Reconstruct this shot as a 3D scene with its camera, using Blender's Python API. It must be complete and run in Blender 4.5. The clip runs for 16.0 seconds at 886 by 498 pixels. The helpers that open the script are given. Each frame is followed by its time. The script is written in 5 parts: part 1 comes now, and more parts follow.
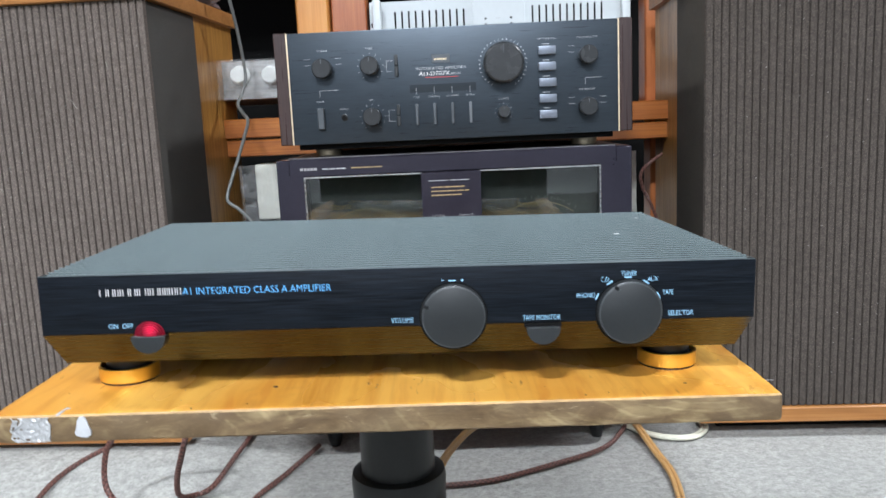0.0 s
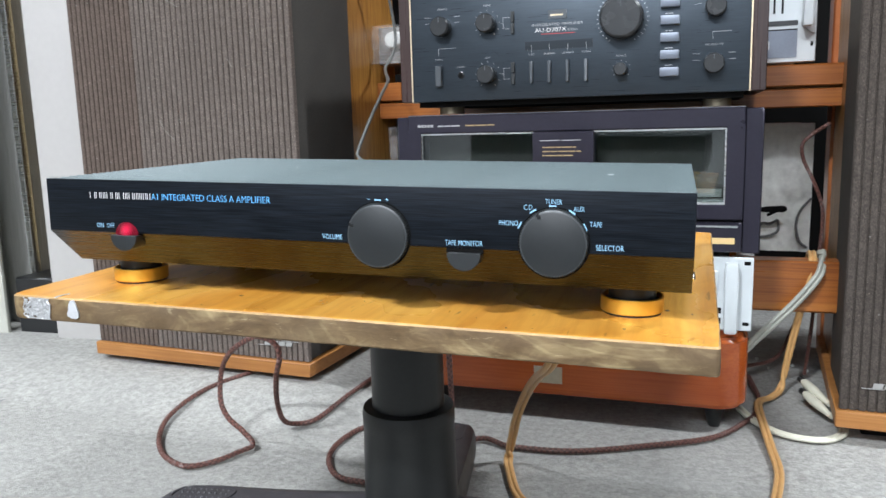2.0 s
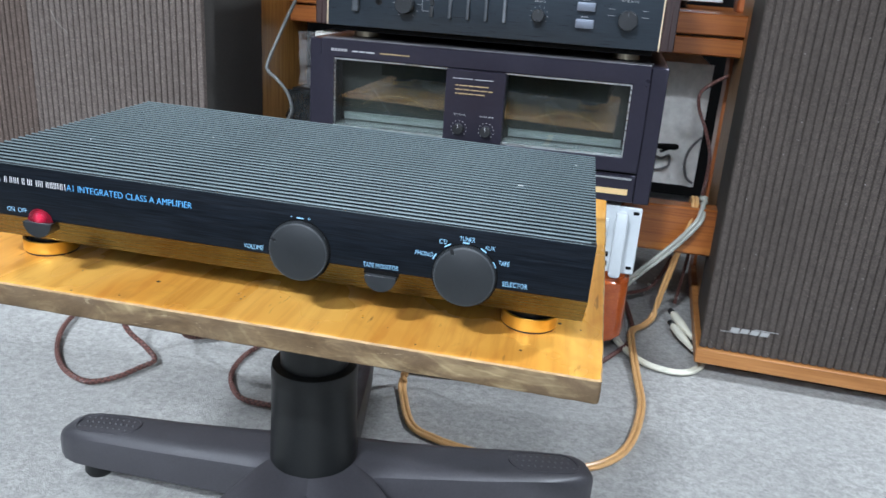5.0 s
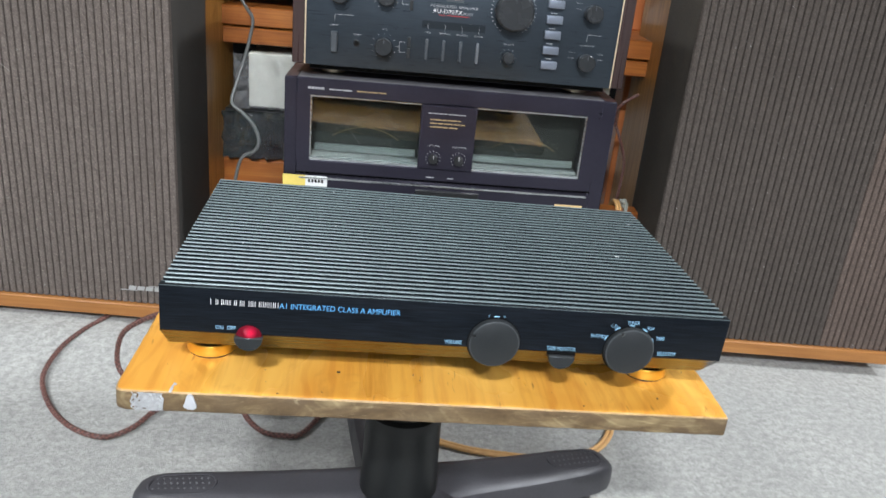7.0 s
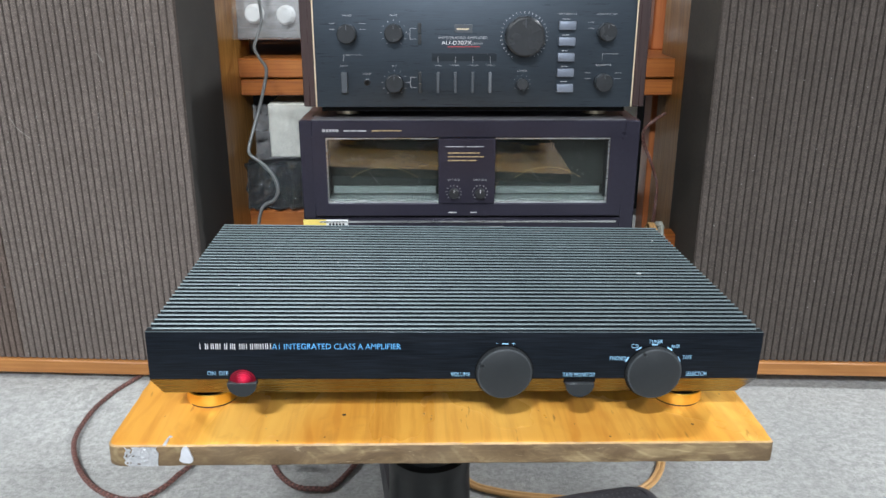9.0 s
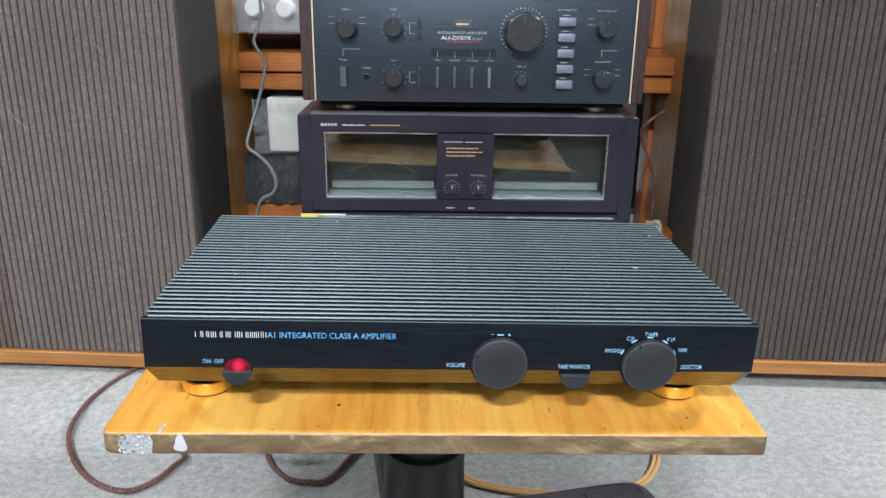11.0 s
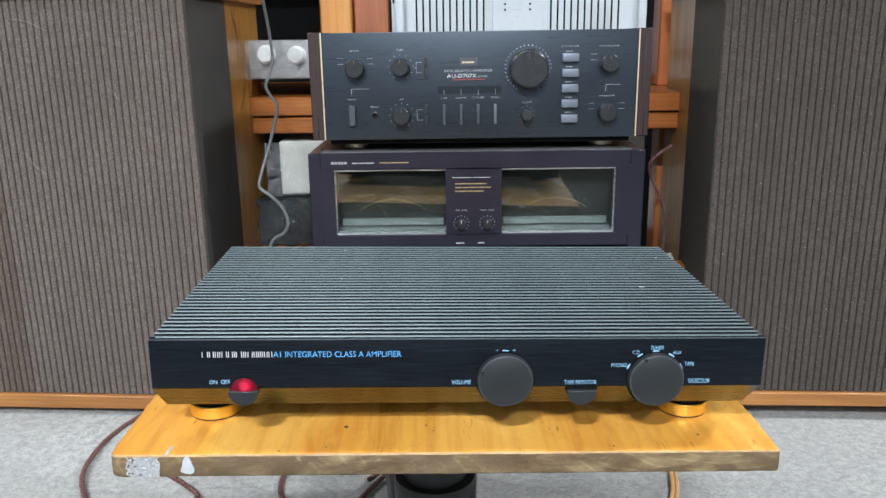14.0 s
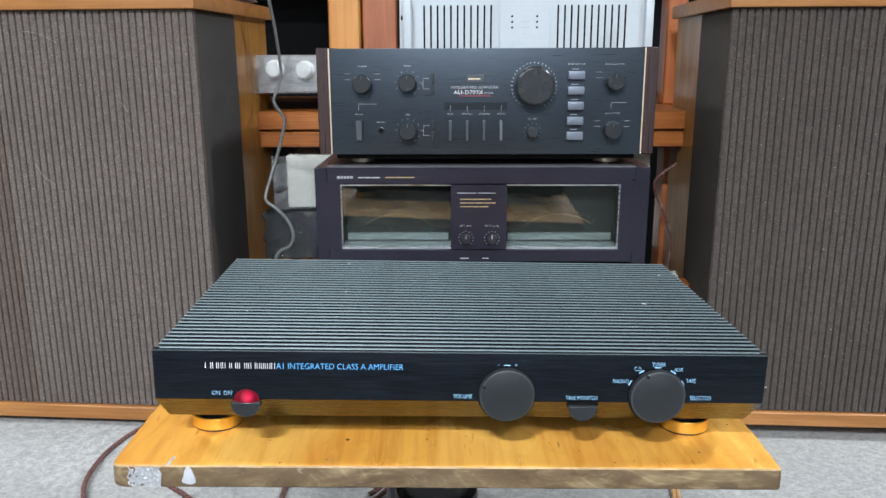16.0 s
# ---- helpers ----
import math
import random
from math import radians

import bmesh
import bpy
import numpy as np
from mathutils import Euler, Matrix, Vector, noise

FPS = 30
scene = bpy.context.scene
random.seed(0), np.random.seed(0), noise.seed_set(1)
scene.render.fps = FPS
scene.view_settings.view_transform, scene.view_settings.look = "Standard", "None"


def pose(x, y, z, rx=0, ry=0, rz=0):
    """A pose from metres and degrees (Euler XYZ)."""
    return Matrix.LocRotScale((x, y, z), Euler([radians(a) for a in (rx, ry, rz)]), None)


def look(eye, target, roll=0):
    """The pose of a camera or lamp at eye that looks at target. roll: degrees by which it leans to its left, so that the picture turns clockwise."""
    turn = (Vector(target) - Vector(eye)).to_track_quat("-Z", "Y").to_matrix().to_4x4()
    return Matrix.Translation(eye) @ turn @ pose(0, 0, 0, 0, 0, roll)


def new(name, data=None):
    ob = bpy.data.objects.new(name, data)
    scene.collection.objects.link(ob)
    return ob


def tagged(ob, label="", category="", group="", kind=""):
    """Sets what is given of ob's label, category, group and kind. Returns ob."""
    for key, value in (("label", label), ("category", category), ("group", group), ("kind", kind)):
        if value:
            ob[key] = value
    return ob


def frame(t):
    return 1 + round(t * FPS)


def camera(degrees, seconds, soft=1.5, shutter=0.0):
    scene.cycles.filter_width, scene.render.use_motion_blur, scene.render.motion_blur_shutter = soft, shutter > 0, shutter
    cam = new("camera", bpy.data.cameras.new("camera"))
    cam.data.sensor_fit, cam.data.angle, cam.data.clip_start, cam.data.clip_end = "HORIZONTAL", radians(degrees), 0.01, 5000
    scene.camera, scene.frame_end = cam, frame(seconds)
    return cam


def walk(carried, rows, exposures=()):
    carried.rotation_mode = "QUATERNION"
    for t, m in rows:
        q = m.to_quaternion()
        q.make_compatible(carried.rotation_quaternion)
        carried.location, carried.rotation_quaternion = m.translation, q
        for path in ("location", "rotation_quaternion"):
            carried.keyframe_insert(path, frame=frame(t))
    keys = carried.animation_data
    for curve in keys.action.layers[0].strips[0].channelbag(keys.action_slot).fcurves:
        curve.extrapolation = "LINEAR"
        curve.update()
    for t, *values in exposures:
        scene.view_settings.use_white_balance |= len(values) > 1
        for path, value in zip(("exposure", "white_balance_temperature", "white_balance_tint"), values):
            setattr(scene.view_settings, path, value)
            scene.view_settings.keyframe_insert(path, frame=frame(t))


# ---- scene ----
cam = camera(59.1, 16.0, 1.5, 0.3)
PATH = [
    (0, (0.0171, -0.4335, 0.4507), (0.0361, 0.5533, 0.2898), -2.620),
    (0.2, (0.0392, -0.4260, 0.4406), (0.0318, 0.5593, 0.2731), -1.860),
    (0.5, (0.0748, -0.4205, 0.4296), (0.0111, 0.5610, 0.2489), -1.290),
    (0.7, (0.0944, -0.4225, 0.4258), (-0.0057, 0.5549, 0.2395), -1.220),
    (1, (0.1162, -0.4228, 0.4221), (-0.0286, 0.5481, 0.2313), -1.090),
    (1.2, (0.1322, -0.4238, 0.4202), (-0.0383, 0.5429, 0.2286), -0.847),
    (1.5, (0.1621, -0.4247, 0.4107), (-0.0482, 0.5348, 0.2234), -1.000),
    (1.8, (0.1816, -0.4197, 0.4085), (-0.0763, 0.5303, 0.2346), -1.468),
    (2, (0.1944, -0.4146, 0.4065), (-0.0937, 0.5287, 0.2418), -1.630),
    (2.3, (0.2148, -0.4089, 0.4043), (-0.1082, 0.5257, 0.2551), -1.855),
    (2.5, (0.2265, -0.4058, 0.4050), (-0.1109, 0.5249, 0.2634), -1.790),
    (3, (0.2565, -0.3970, 0.4070), (-0.1003, 0.5278, 0.2747), -1.270),
    (3.5, (0.2564, -0.3916, 0.4220), (-0.0957, 0.5339, 0.2825), -0.630),
    (4, (0.2466, -0.3941, 0.4481), (-0.0828, 0.5319, 0.2634), -0.420),
    (4.2, (0.2379, -0.3970, 0.4591), (-0.0726, 0.5282, 0.2442), -0.191),
    (4.5, (0.2270, -0.4034, 0.4745), (-0.0334, 0.5247, 0.2083), 0.930),
    (4.7, (0.2161, -0.4101, 0.4861), (-0.0007, 0.5190, 0.1865), 2.260),
    (6.8, (-0.0826, -0.4854, 0.6082), (0.0511, 0.4253, 0.2174), 5.290),
    (7, (-0.0744, -0.4880, 0.6099), (0.0410, 0.4319, 0.2351), 5.560),
    (7.3, (-0.0512, -0.4861, 0.6103), (0.0271, 0.4441, 0.2526), 3.889),
    (7.5, (-0.0415, -0.4899, 0.6014), (0.0178, 0.4469, 0.2566), 1.870),
    (7.8, (-0.0377, -0.4854, 0.5938), (0.0071, 0.4579, 0.2648), -0.560),
    (8, (-0.0397, -0.4763, 0.5887), (0.0036, 0.4696, 0.2673), -1.150),
    (8.2, (-0.0332, -0.4697, 0.5852), (0.0084, 0.4777, 0.2679), -1.408),
    (8.5, (-0.0305, -0.4671, 0.5865), (0.0138, 0.4805, 0.2704), -0.950),
    (9, (-0.0343, -0.4638, 0.5858), (0.0131, 0.4818, 0.2639), 0.040),
    (9.2, (-0.0366, -0.4645, 0.5869), (0.0079, 0.4797, 0.2606), 0.420),
    (11.3, (-0.0333, -0.4663, 0.5777), (0.0195, 0.4789, 0.2556), 0.870),
    (11.5, (-0.0367, -0.4671, 0.5754), (0.0245, 0.4768, 0.2507), 1.120),
    (11.8, (-0.0398, -0.4702, 0.5697), (0.0233, 0.4730, 0.2433), 0.739),
    (12, (-0.0386, -0.4771, 0.5679), (0.0268, 0.4662, 0.2427), 0.340),
    (12.2, (-0.0356, -0.4878, 0.5662), (0.0299, 0.4579, 0.2481), -0.069),
    (12.5, (-0.0384, -0.4844, 0.5675), (0.0209, 0.4671, 0.2658), -0.540),
    (12.8, (-0.0412, -0.4825, 0.5603), (0.0040, 0.4746, 0.2746), -1.043),
    (13, (-0.0392, -0.4786, 0.5590), (-0.0023, 0.4813, 0.2812), -1.290),
    (13.2, (-0.0352, -0.4752, 0.5613), (-0.0036, 0.4864, 0.2883), -1.419),
    (13.5, (-0.0304, -0.4757, 0.5583), (-0.0038, 0.4877, 0.2914), -1.320),
    (14, (-0.0246, -0.4775, 0.5602), (0.0043, 0.4877, 0.3004), -0.840),
    (14.5, (-0.0263, -0.4779, 0.5613), (0.0060, 0.4900, 0.3121), -0.860),
    (15, (-0.0261, -0.4785, 0.5624), (0.0047, 0.4911, 0.3194), -0.990),
    (15.5, (-0.0240, -0.4791, 0.5609), (0.0038, 0.4910, 0.3198), -0.650),
    (16, (-0.0233, -0.4809, 0.5601), (-0.0011, 0.4896, 0.3197), -0.210),
]
walk(cam, [(t, look(eye, target, roll)) for t, eye, target, roll in PATH], [
    (0.0, 0.0, 6320, 10), (1.5, 0.05, 6350, 10), (3.0, -0.05, 6480, 10), (3.5, -0.06, 6500, 10), (4.5, -0.1, 5850, 10), (7.0, -0.12, 6450, 10), (9.2, -0.12, 6340, 10), (12.0, -0.05, 6290, 10), (14.0, -0.10, 6310, 10), (16.0, -0.12, 6220, 10)])

# ---------------------------------------------------------------- world and lights
ROOM = (-2.4, 2.4, -3.0, 1.75, 2.6)  # x0, x1, y0, y1, ceiling height
world = bpy.data.worlds.new("world")
scene.world = world
world.use_nodes = True
world.node_tree.nodes["Background"].inputs["Color"].default_value = (0.8, 0.9, 1.0, 1)
world.node_tree.nodes["Background"].inputs["Strength"].default_value = 0.05
# All out of view; the last is a fill added to lift the floor shadows.
LAMPS = [(-0.6, -2.2, 188.0), (2.15, 0.2, 94.0), (0.35, -2.7, 101.0), (-2.15, 0.15, 54.0)]  # x, y, watts
for lx, ly, watts in LAMPS:
    data = bpy.data.lights.new("unseen_light", "AREA")
    data.shape, data.size, data.size_y = "RECTANGLE", 0.4, 0.12
    data.energy, data.color = watts, (0.91, 0.95, 1.0)
    lamp = new("unseen_light", data)
    lamp.matrix_world = pose(lx, ly, ROOM[4] - 0.075)


# ---------------------------------------------------------------- materials
def mat(name, color, rough=0.5, metal=0.0, spec=0.5):
    m = bpy.data.materials.new(name)
    m.use_nodes = True
    b = m.node_tree.nodes["Principled BSDF"]
    b.inputs["Base Color"].default_value = (*color, 1)
    b.inputs["Roughness"].default_value = rough
    b.inputs["Metallic"].default_value = metal
    b.inputs["Specular IOR Level"].default_value = spec
    return m


def node(m, kind, **values):
    n = m.node_tree.nodes.new(kind)
    for key, value in values.items():
        if key in n.inputs:
            n.inputs[key].default_value = value
    return n


def link(m, a, b):
    m.node_tree.links.new(a, b)


def coords(m, scale, turn=(0, 0, 0), kind="Object"):
    tc = node(m, "ShaderNodeTexCoord")
    mp = node(m, "ShaderNodeMapping")
    mp.inputs["Scale"].default_value = scale
    mp.inputs["Rotation"].default_value = turn
    link(m, tc.outputs[kind], mp.inputs["Vector"])
    return mp.outputs["Vector"]


def ramp(m, fac, stops):
    r = node(m, "ShaderNodeValToRGB")
    el = r.color_ramp.elements
    while len(el) < len(stops):
        el.new(0.5)
    for e, (p, c) in zip(el, stops):
        e.position, e.color = p, (*c, 1)
    link(m, fac, r.inputs["Fac"])
    return r.outputs["Color"]


def mix(m, fac, a, b, blend="MIX"):
    x = node(m, "ShaderNodeMix")
    x.data_type, x.blend_type = "RGBA", blend
    for value, socket in ((fac, x.inputs[0]), (a, x.inputs[6]), (b, x.inputs[7])):
        if isinstance(value, (int, float)):
            socket.default_value = value
        elif isinstance(value, tuple):
            socket.default_value = (*value, 1)
        else:
            link(m, value, socket)
    return x.outputs[2]


def noise_tex(m, vec, scale, detail=4.0, rough=0.55, distort=0.0):
    n = node(m, "ShaderNodeTexNoise", Scale=scale, Detail=detail, Roughness=rough, Distortion=distort)
    link(m, vec, n.inputs["Vector"])
    return n.outputs["Fac"]


def bump(m, height, strength, distance):
    b = node(m, "ShaderNodeBump", Strength=strength, Distance=distance)
    link(m, height, b.inputs["Height"])
    link(m, b.outputs["Normal"], m.node_tree.nodes["Principled BSDF"].inputs["Normal"])


def put(m, socket, value):
    link(m, value, m.node_tree.nodes["Principled BSDF"].inputs[socket])


def wood(name, dark, mid, light, along, rough=0.4, grain=1.0, coat=0.0, kind="Object"):
    """Wood whose grain runs along the axis named, with growth bands and fine pores."""
    m = mat(name, mid, rough)
    long = {"x": (1.2, 14, 14), "y": (14, 1.2, 14), "z": (14, 14, 1.2)}[along]
    fine = {"x": (8, 380, 380), "y": (380, 8, 380), "z": (380, 380, 8)}[along]
    v = coords(m, tuple(s * grain for s in long), kind=kind)
    bands = noise_tex(m, v, 1.6, 5.0, 0.6, 1.2)
    pores = noise_tex(m, coords(m, fine, kind=kind), 1.0, 3.0, 0.6)
    big = noise_tex(m, coords(m, (3, 3, 3), kind=kind), 2.0, 3.0)
    c = ramp(m, bands, [(0.28, dark), (0.48, mid), (0.62, light), (0.8, mid)])
    c = mix(m, 0.35, c, ramp(m, pores, [(0.35, dark), (0.6, light)]), "MIX")
    c = mix(m, ramp(m, big, [(0.35, (0, 0, 0)), (0.75, (0.45, 0.45, 0.45))]), c, dark)
    put(m, "Base Color", c)
    put(m, "Roughness", ramp(m, pores, [(0.3, (rough * 1.25,) * 3), (0.7, (rough * 0.85,) * 3)]))
    m.node_tree.nodes["Principled BSDF"].inputs["Coat Weight"].default_value = coat
    m.node_tree.nodes["Principled BSDF"].inputs["Coat Roughness"].default_value = 0.12
    bump(m, pores, 0.25, 0.0006)
    return m


def brushed(name, color, rough, metal, along="x", depth=0.12, lo=0.75, hi=1.35):
    m = mat(name, color, rough, metal)
    fine = {"x": (40, 1700, 1700), "z": (1500, 1500, 12)}[along]
    f = noise_tex(m, coords(m, fine), 1.0, 2.0)
    streak = noise_tex(m, coords(m, (22, 800, 800) if along == "x" else (420, 420, 6)), 1.0, 3.0)
    put(m, "Roughness", ramp(m, streak, [(0.3, (rough * 0.75,) * 3), (0.7, (rough * 1.3,) * 3)]))
    put(m, "Base Color", ramp(m, f, [(0.3, tuple(c * lo for c in color)), (0.75, tuple(min(1, c * hi) for c in color))]))
    bump(m, f, depth, 0.0004)
    return m


def speckled(name, color, rough, scale, amount, metal=0.0, relief=0.0):
    """Paint, plastic or cloth with an uneven tone at two scales."""
    m = mat(name, color, rough, metal)
    a = noise_tex(m, coords(m, (1, 1, 1)), scale, 3.0)
    b = noise_tex(m, coords(m, (1, 1, 1)), scale * 0.06, 4.0)
    lo, hi = tuple(c * (1 - amount) for c in color), tuple(min(1, c * (1 + amount)) for c in color)
    c = mix(m, 0.5, ramp(m, a, [(0.3, lo), (0.7, hi)]), ramp(m, b, [(0.3, lo), (0.7, hi)]))
    put(m, "Base Color", c)
    put(m, "Roughness", ramp(m, b, [(0.3, (rough * 0.85,) * 3), (0.7, (min(1, rough * 1.15),) * 3)]))
    if relief:
        bump(m, a, 0.5, relief)
    return m


M = {}
M["carpet"] = mat("carpet", (0.36, 0.36, 0.34), 0.95, 0, 0.15)
m_ = M["carpet"]
fibre = noise_tex(m_, coords(m_, (1, 1, 1)), 260, 5.0, 0.75)
fleck = noise_tex(m_, coords(m_, (1, 1.1, 1)), 95, 6.0, 0.78, 0.3)
worn = noise_tex(m_, coords(m_, (1, 1, 1)), 7, 5.0, 0.6)
c_ = ramp(m_, fibre, [(0.3, (0.20, 0.199, 0.186)), (0.5, (0.358, 0.356, 0.334)), (0.7, (0.50, 0.497, 0.466))])
c_ = mix(m_, 0.48, c_, ramp(m_, fleck, [(0.37, (0.19, 0.189, 0.177)), (0.5, (0.358, 0.356, 0.334)), (0.63, (0.56, 0.555, 0.522))]))
c_ = mix(m_, ramp(m_, worn, [(0.35, (0.0, 0.0, 0.0)), (0.7, (0.4, 0.4, 0.4))]), c_, (0.31, 0.312, 0.296))
put(m_, "Base Color", c_)
bump(m_, mix(m_, 0.5, fibre, fleck), 0.8, 0.004)
M["carpet_edge"] = speckled("carpet_edge", (0.26, 0.265, 0.265), 0.95, 260, 0.3)
M["wall"] = speckled("wall_paint", (0.09, 0.09, 0.094), 0.7, 60, 0.05)
# South wall only: pale so that it throws light back onto the fronts.
M["wall_pale"] = speckled("pale_wall_paint", (0.42, 0.44, 0.46), 0.7, 60, 0.05)
M["ceiling"] = speckled("ceiling_paint", (0.36, 0.36, 0.36), 0.8, 40, 0.04)
M["black"] = speckled("black_plastic", (0.013, 0.014, 0.015), 0.36, 300, 0.3)
M["stand_black"] = speckled("satin_black_stand", (0.009, 0.010, 0.010), 0.42, 300, 0.25)
M["stand_black"].node_tree.nodes["Principled BSDF"].inputs["Specular IOR Level"].default_value = 0.38
M["stand_grey"] = speckled("grey_black_nylon", (0.040, 0.039, 0.044), 0.45, 400, 0.2, relief=0.0002)
M["stud_grey"] = mat("worn_stud_tops", (0.10, 0.10, 0.105), 0.5)
# Near-black: shade of slots, gaps and bays put into the colour; also black things.
M["void"] = mat("flat_near_black", (0.006, 0.006, 0.006), 0.9, 0, 0.1)
M["anodised"] = speckled("black_anodised_aluminium", (0.013, 0.018, 0.021), 0.42, 240, 0.15, metal=0.3)
M["anodised"].node_tree.nodes["Principled BSDF"].inputs["Specular IOR Level"].default_value = 0.35
# Fin crests: reflected sheen put into a paler colour; also the worn front edge.
M["fin_edge"] = speckled("sheen_and_worn_edges", (0.120, 0.156, 0.162), 0.36, 90, 0.12, metal=0.3)
# Fin walls: shade between the fins put into a darker black.
M["fin_wall"] = speckled("shaded_fin_walls", (0.007, 0.010, 0.012), 0.45, 240, 0.15, metal=0.3)
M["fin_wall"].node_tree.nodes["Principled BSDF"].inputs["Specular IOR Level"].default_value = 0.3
M["fascia"] = brushed("brushed_black_fascia", (0.0060, 0.0085, 0.0125), 0.40, 0.4, depth=0.10, lo=0.4, hi=2.2)
M["fascia"].node_tree.nodes["Principled BSDF"].inputs["Specular IOR Level"].default_value = 0.28
M["bronze"] = brushed("glossy_lower_fascia", (0.052, 0.055, 0.061), 0.26, 1.0, depth=0.008, lo=0.9, hi=1.1)
M["knob"] = speckled("grey_black_knob", (0.016, 0.0185, 0.020), 0.45, 500, 0.12)
M["knob_wall"] = speckled("black_knob_wall", (0.008, 0.009, 0.010), 0.35, 500, 0.2)
# Paler than the knobs; for rims, pointer ends and switch edges.
M["pale_rim"] = speckled("pale_knob_rim", (0.055, 0.060, 0.063), 0.3, 900, 0.5, metal=0.3)
M["knob_black"] = speckled("satin_black_knob", (0.023, 0.025, 0.027), 0.26, 500, 0.2)
M["gold"] = mat("gold_anodised", (0.92, 0.55, 0.085), 0.34, 0.7)
M["red_lens"] = mat("red_lens", (0.16, 0.003, 0.014), 0.3)
m_ = M["red_lens"]
tc_ = node(m_, "ShaderNodeTexCoord")
spot_ = node(m_, "ShaderNodeVectorMath")
spot_.operation = "DISTANCE"
link(m_, tc_.outputs["Object"], spot_.inputs[0])
spot_.inputs[1].default_value = (-0.1414, -0.003, 0.3392)
glow_ = node(m_, "ShaderNodeMapRange")
glow_.inputs["From Min"].default_value, glow_.inputs["From Max"].default_value = 0.0008, 0.0050
glow_.inputs["To Min"].default_value, glow_.inputs["To Max"].default_value = 0.75, 0.0
link(m_, spot_.outputs["Value"], glow_.inputs["Value"])
m_.node_tree.nodes["Principled BSDF"].inputs["Emission Color"].default_value = (1, 0.012, 0.09, 1)
put(m_, "Emission Strength", glow_.outputs["Result"])
M["red_ink"] = mat("red_ink", (0.6, 0.03, 0.03), 0.5)
M["white_ink"] = mat("white_ink", (0.8, 0.8, 0.8), 0.5)
M["mark_grey"] = mat("pale_grey_ink", (0.33, 0.33, 0.34), 0.5)
M["badge_grey"] = mat("dull_silver_badge", (0.42, 0.42, 0.41), 0.4, 0.4)
M["scale_ink"] = mat("cream_scale_ink", (0.25, 0.18, 0.085), 0.5)
M["tick_ink"] = mat("dim_grey_scale_ink", (0.085, 0.085, 0.08), 0.6)
M["blue_ink"] = mat("blue_ink", (0.14, 0.47, 0.88), 0.5)
M["pale_blue_ink"] = mat("pale_blue_ink", (0.34, 0.63, 0.86), 0.5)
M["grey_ink"] = mat("grey_ink", (0.43, 0.44, 0.45), 0.5)
M["gold_ink"] = mat("gold_ink", (0.66, 0.47, 0.22), 0.4)
M["gold_faint"] = mat("thin_gold_ink", (0.36, 0.26, 0.13), 0.5)
M["yellow_paper"] = speckled("yellow_paper", (0.72, 0.56, 0.13), 0.6, 200, 0.06)
M["dial_white"] = speckled("white_paper", (0.74, 0.75, 0.74), 0.6, 200, 0.05)
M["trim"] = mat("pale_gold_trim", (0.80, 0.66, 0.45), 0.35, 0.6)
M["brass"] = mat("dull_brass", (0.55, 0.47, 0.33), 0.4, 0.8)
M["board_top"] = mat("varnished_board", (0.7, 0.36, 0.06), 0.25)
m_ = M["board_top"]
v_ = coords(m_, (9, 1.3, 9), (0, 0, 0.12))
band_ = noise_tex(m_, v_, 1.4, 5.0, 0.55, 0.9)
streak_ = noise_tex(m_, coords(m_, (85, 4, 85), (0, 0, 0.12)), 1.0, 5.0, 0.7)
patch_ = noise_tex(m_, coords(m_, (5, 3, 5)), 1.6, 4.0, 0.55, 0.4)
nick_ = noise_tex(m_, coords(m_, (210, 34, 210), (0, 0, 0.2)), 1.0, 2.0, 0.5)
stain_ = noise_tex(m_, coords(m_, (16, 11, 16)), 1.3, 5.0, 0.65, 0.8)
swirl_ = node(m_, "ShaderNodeTexWave", Scale=16.0, Distortion=7.0, Detail=3.0)
swirl_.wave_type, swirl_.rings_direction = "RINGS", "Z"
place_ = coords(m_, (1.0, 0.55, 1.0))
place_.node.inputs["Location"].default_value = (-0.30, 0.03, 0)
link(m_, place_, swirl_.inputs["Vector"])
c_ = ramp(m_, band_, [(0.25, (0.49, 0.19, 0.026)), (0.42, (0.68, 0.33, 0.054)), (0.58, (0.80, 0.45, 0.10)), (0.75, (0.67, 0.325, 0.056))])
c_ = mix(m_, 0.34, c_, ramp(m_, streak_, [(0.34, (0.36, 0.12, 0.012)), (0.52, (0.87, 0.48, 0.09))]))
c_ = mix(m_, ramp(m_, patch_, [(0.42, (0, 0, 0)), (0.68, (0.75, 0.75, 0.75))]), c_, (0.58, 0.22, 0.024))
c_ = mix(m_, ramp(m_, swirl_.outputs["Fac"], [(0.80, (0, 0, 0)), (0.97, (1, 1, 1))]), c_, mix(m_, ramp(m_, patch_, [(0.46, (0.04, 0.04, 0.04)), (0.66, (0.35, 0.35, 0.35))]), c_, (0.44, 0.13, 0.012)))
c_ = mix(m_, ramp(m_, stain_, [(0.56, (0, 0, 0)), (0.74, (0.55, 0.55, 0.55))]), c_, (0.40, 0.17, 0.03))
c_ = mix(m_, ramp(m_, nick_, [(0.70, (0, 0, 0)), (0.78, (0.8, 0.8, 0.8))]), c_, (0.16, 0.055, 0.012))
put(m_, "Base Color", c_)
put(m_, "Roughness", ramp(m_, patch_, [(0.3, (0.2, 0.2, 0.2)), (0.7, (0.36, 0.36, 0.36))]))
bump(m_, mix(m_, 0.4, streak_, stain_), 0.16, 0.0006)
M["board_edge"] = mat("raw_board_edge", (0.24, 0.17, 0.09), 0.7, 0, 0.15)
m_ = M["board_edge"]
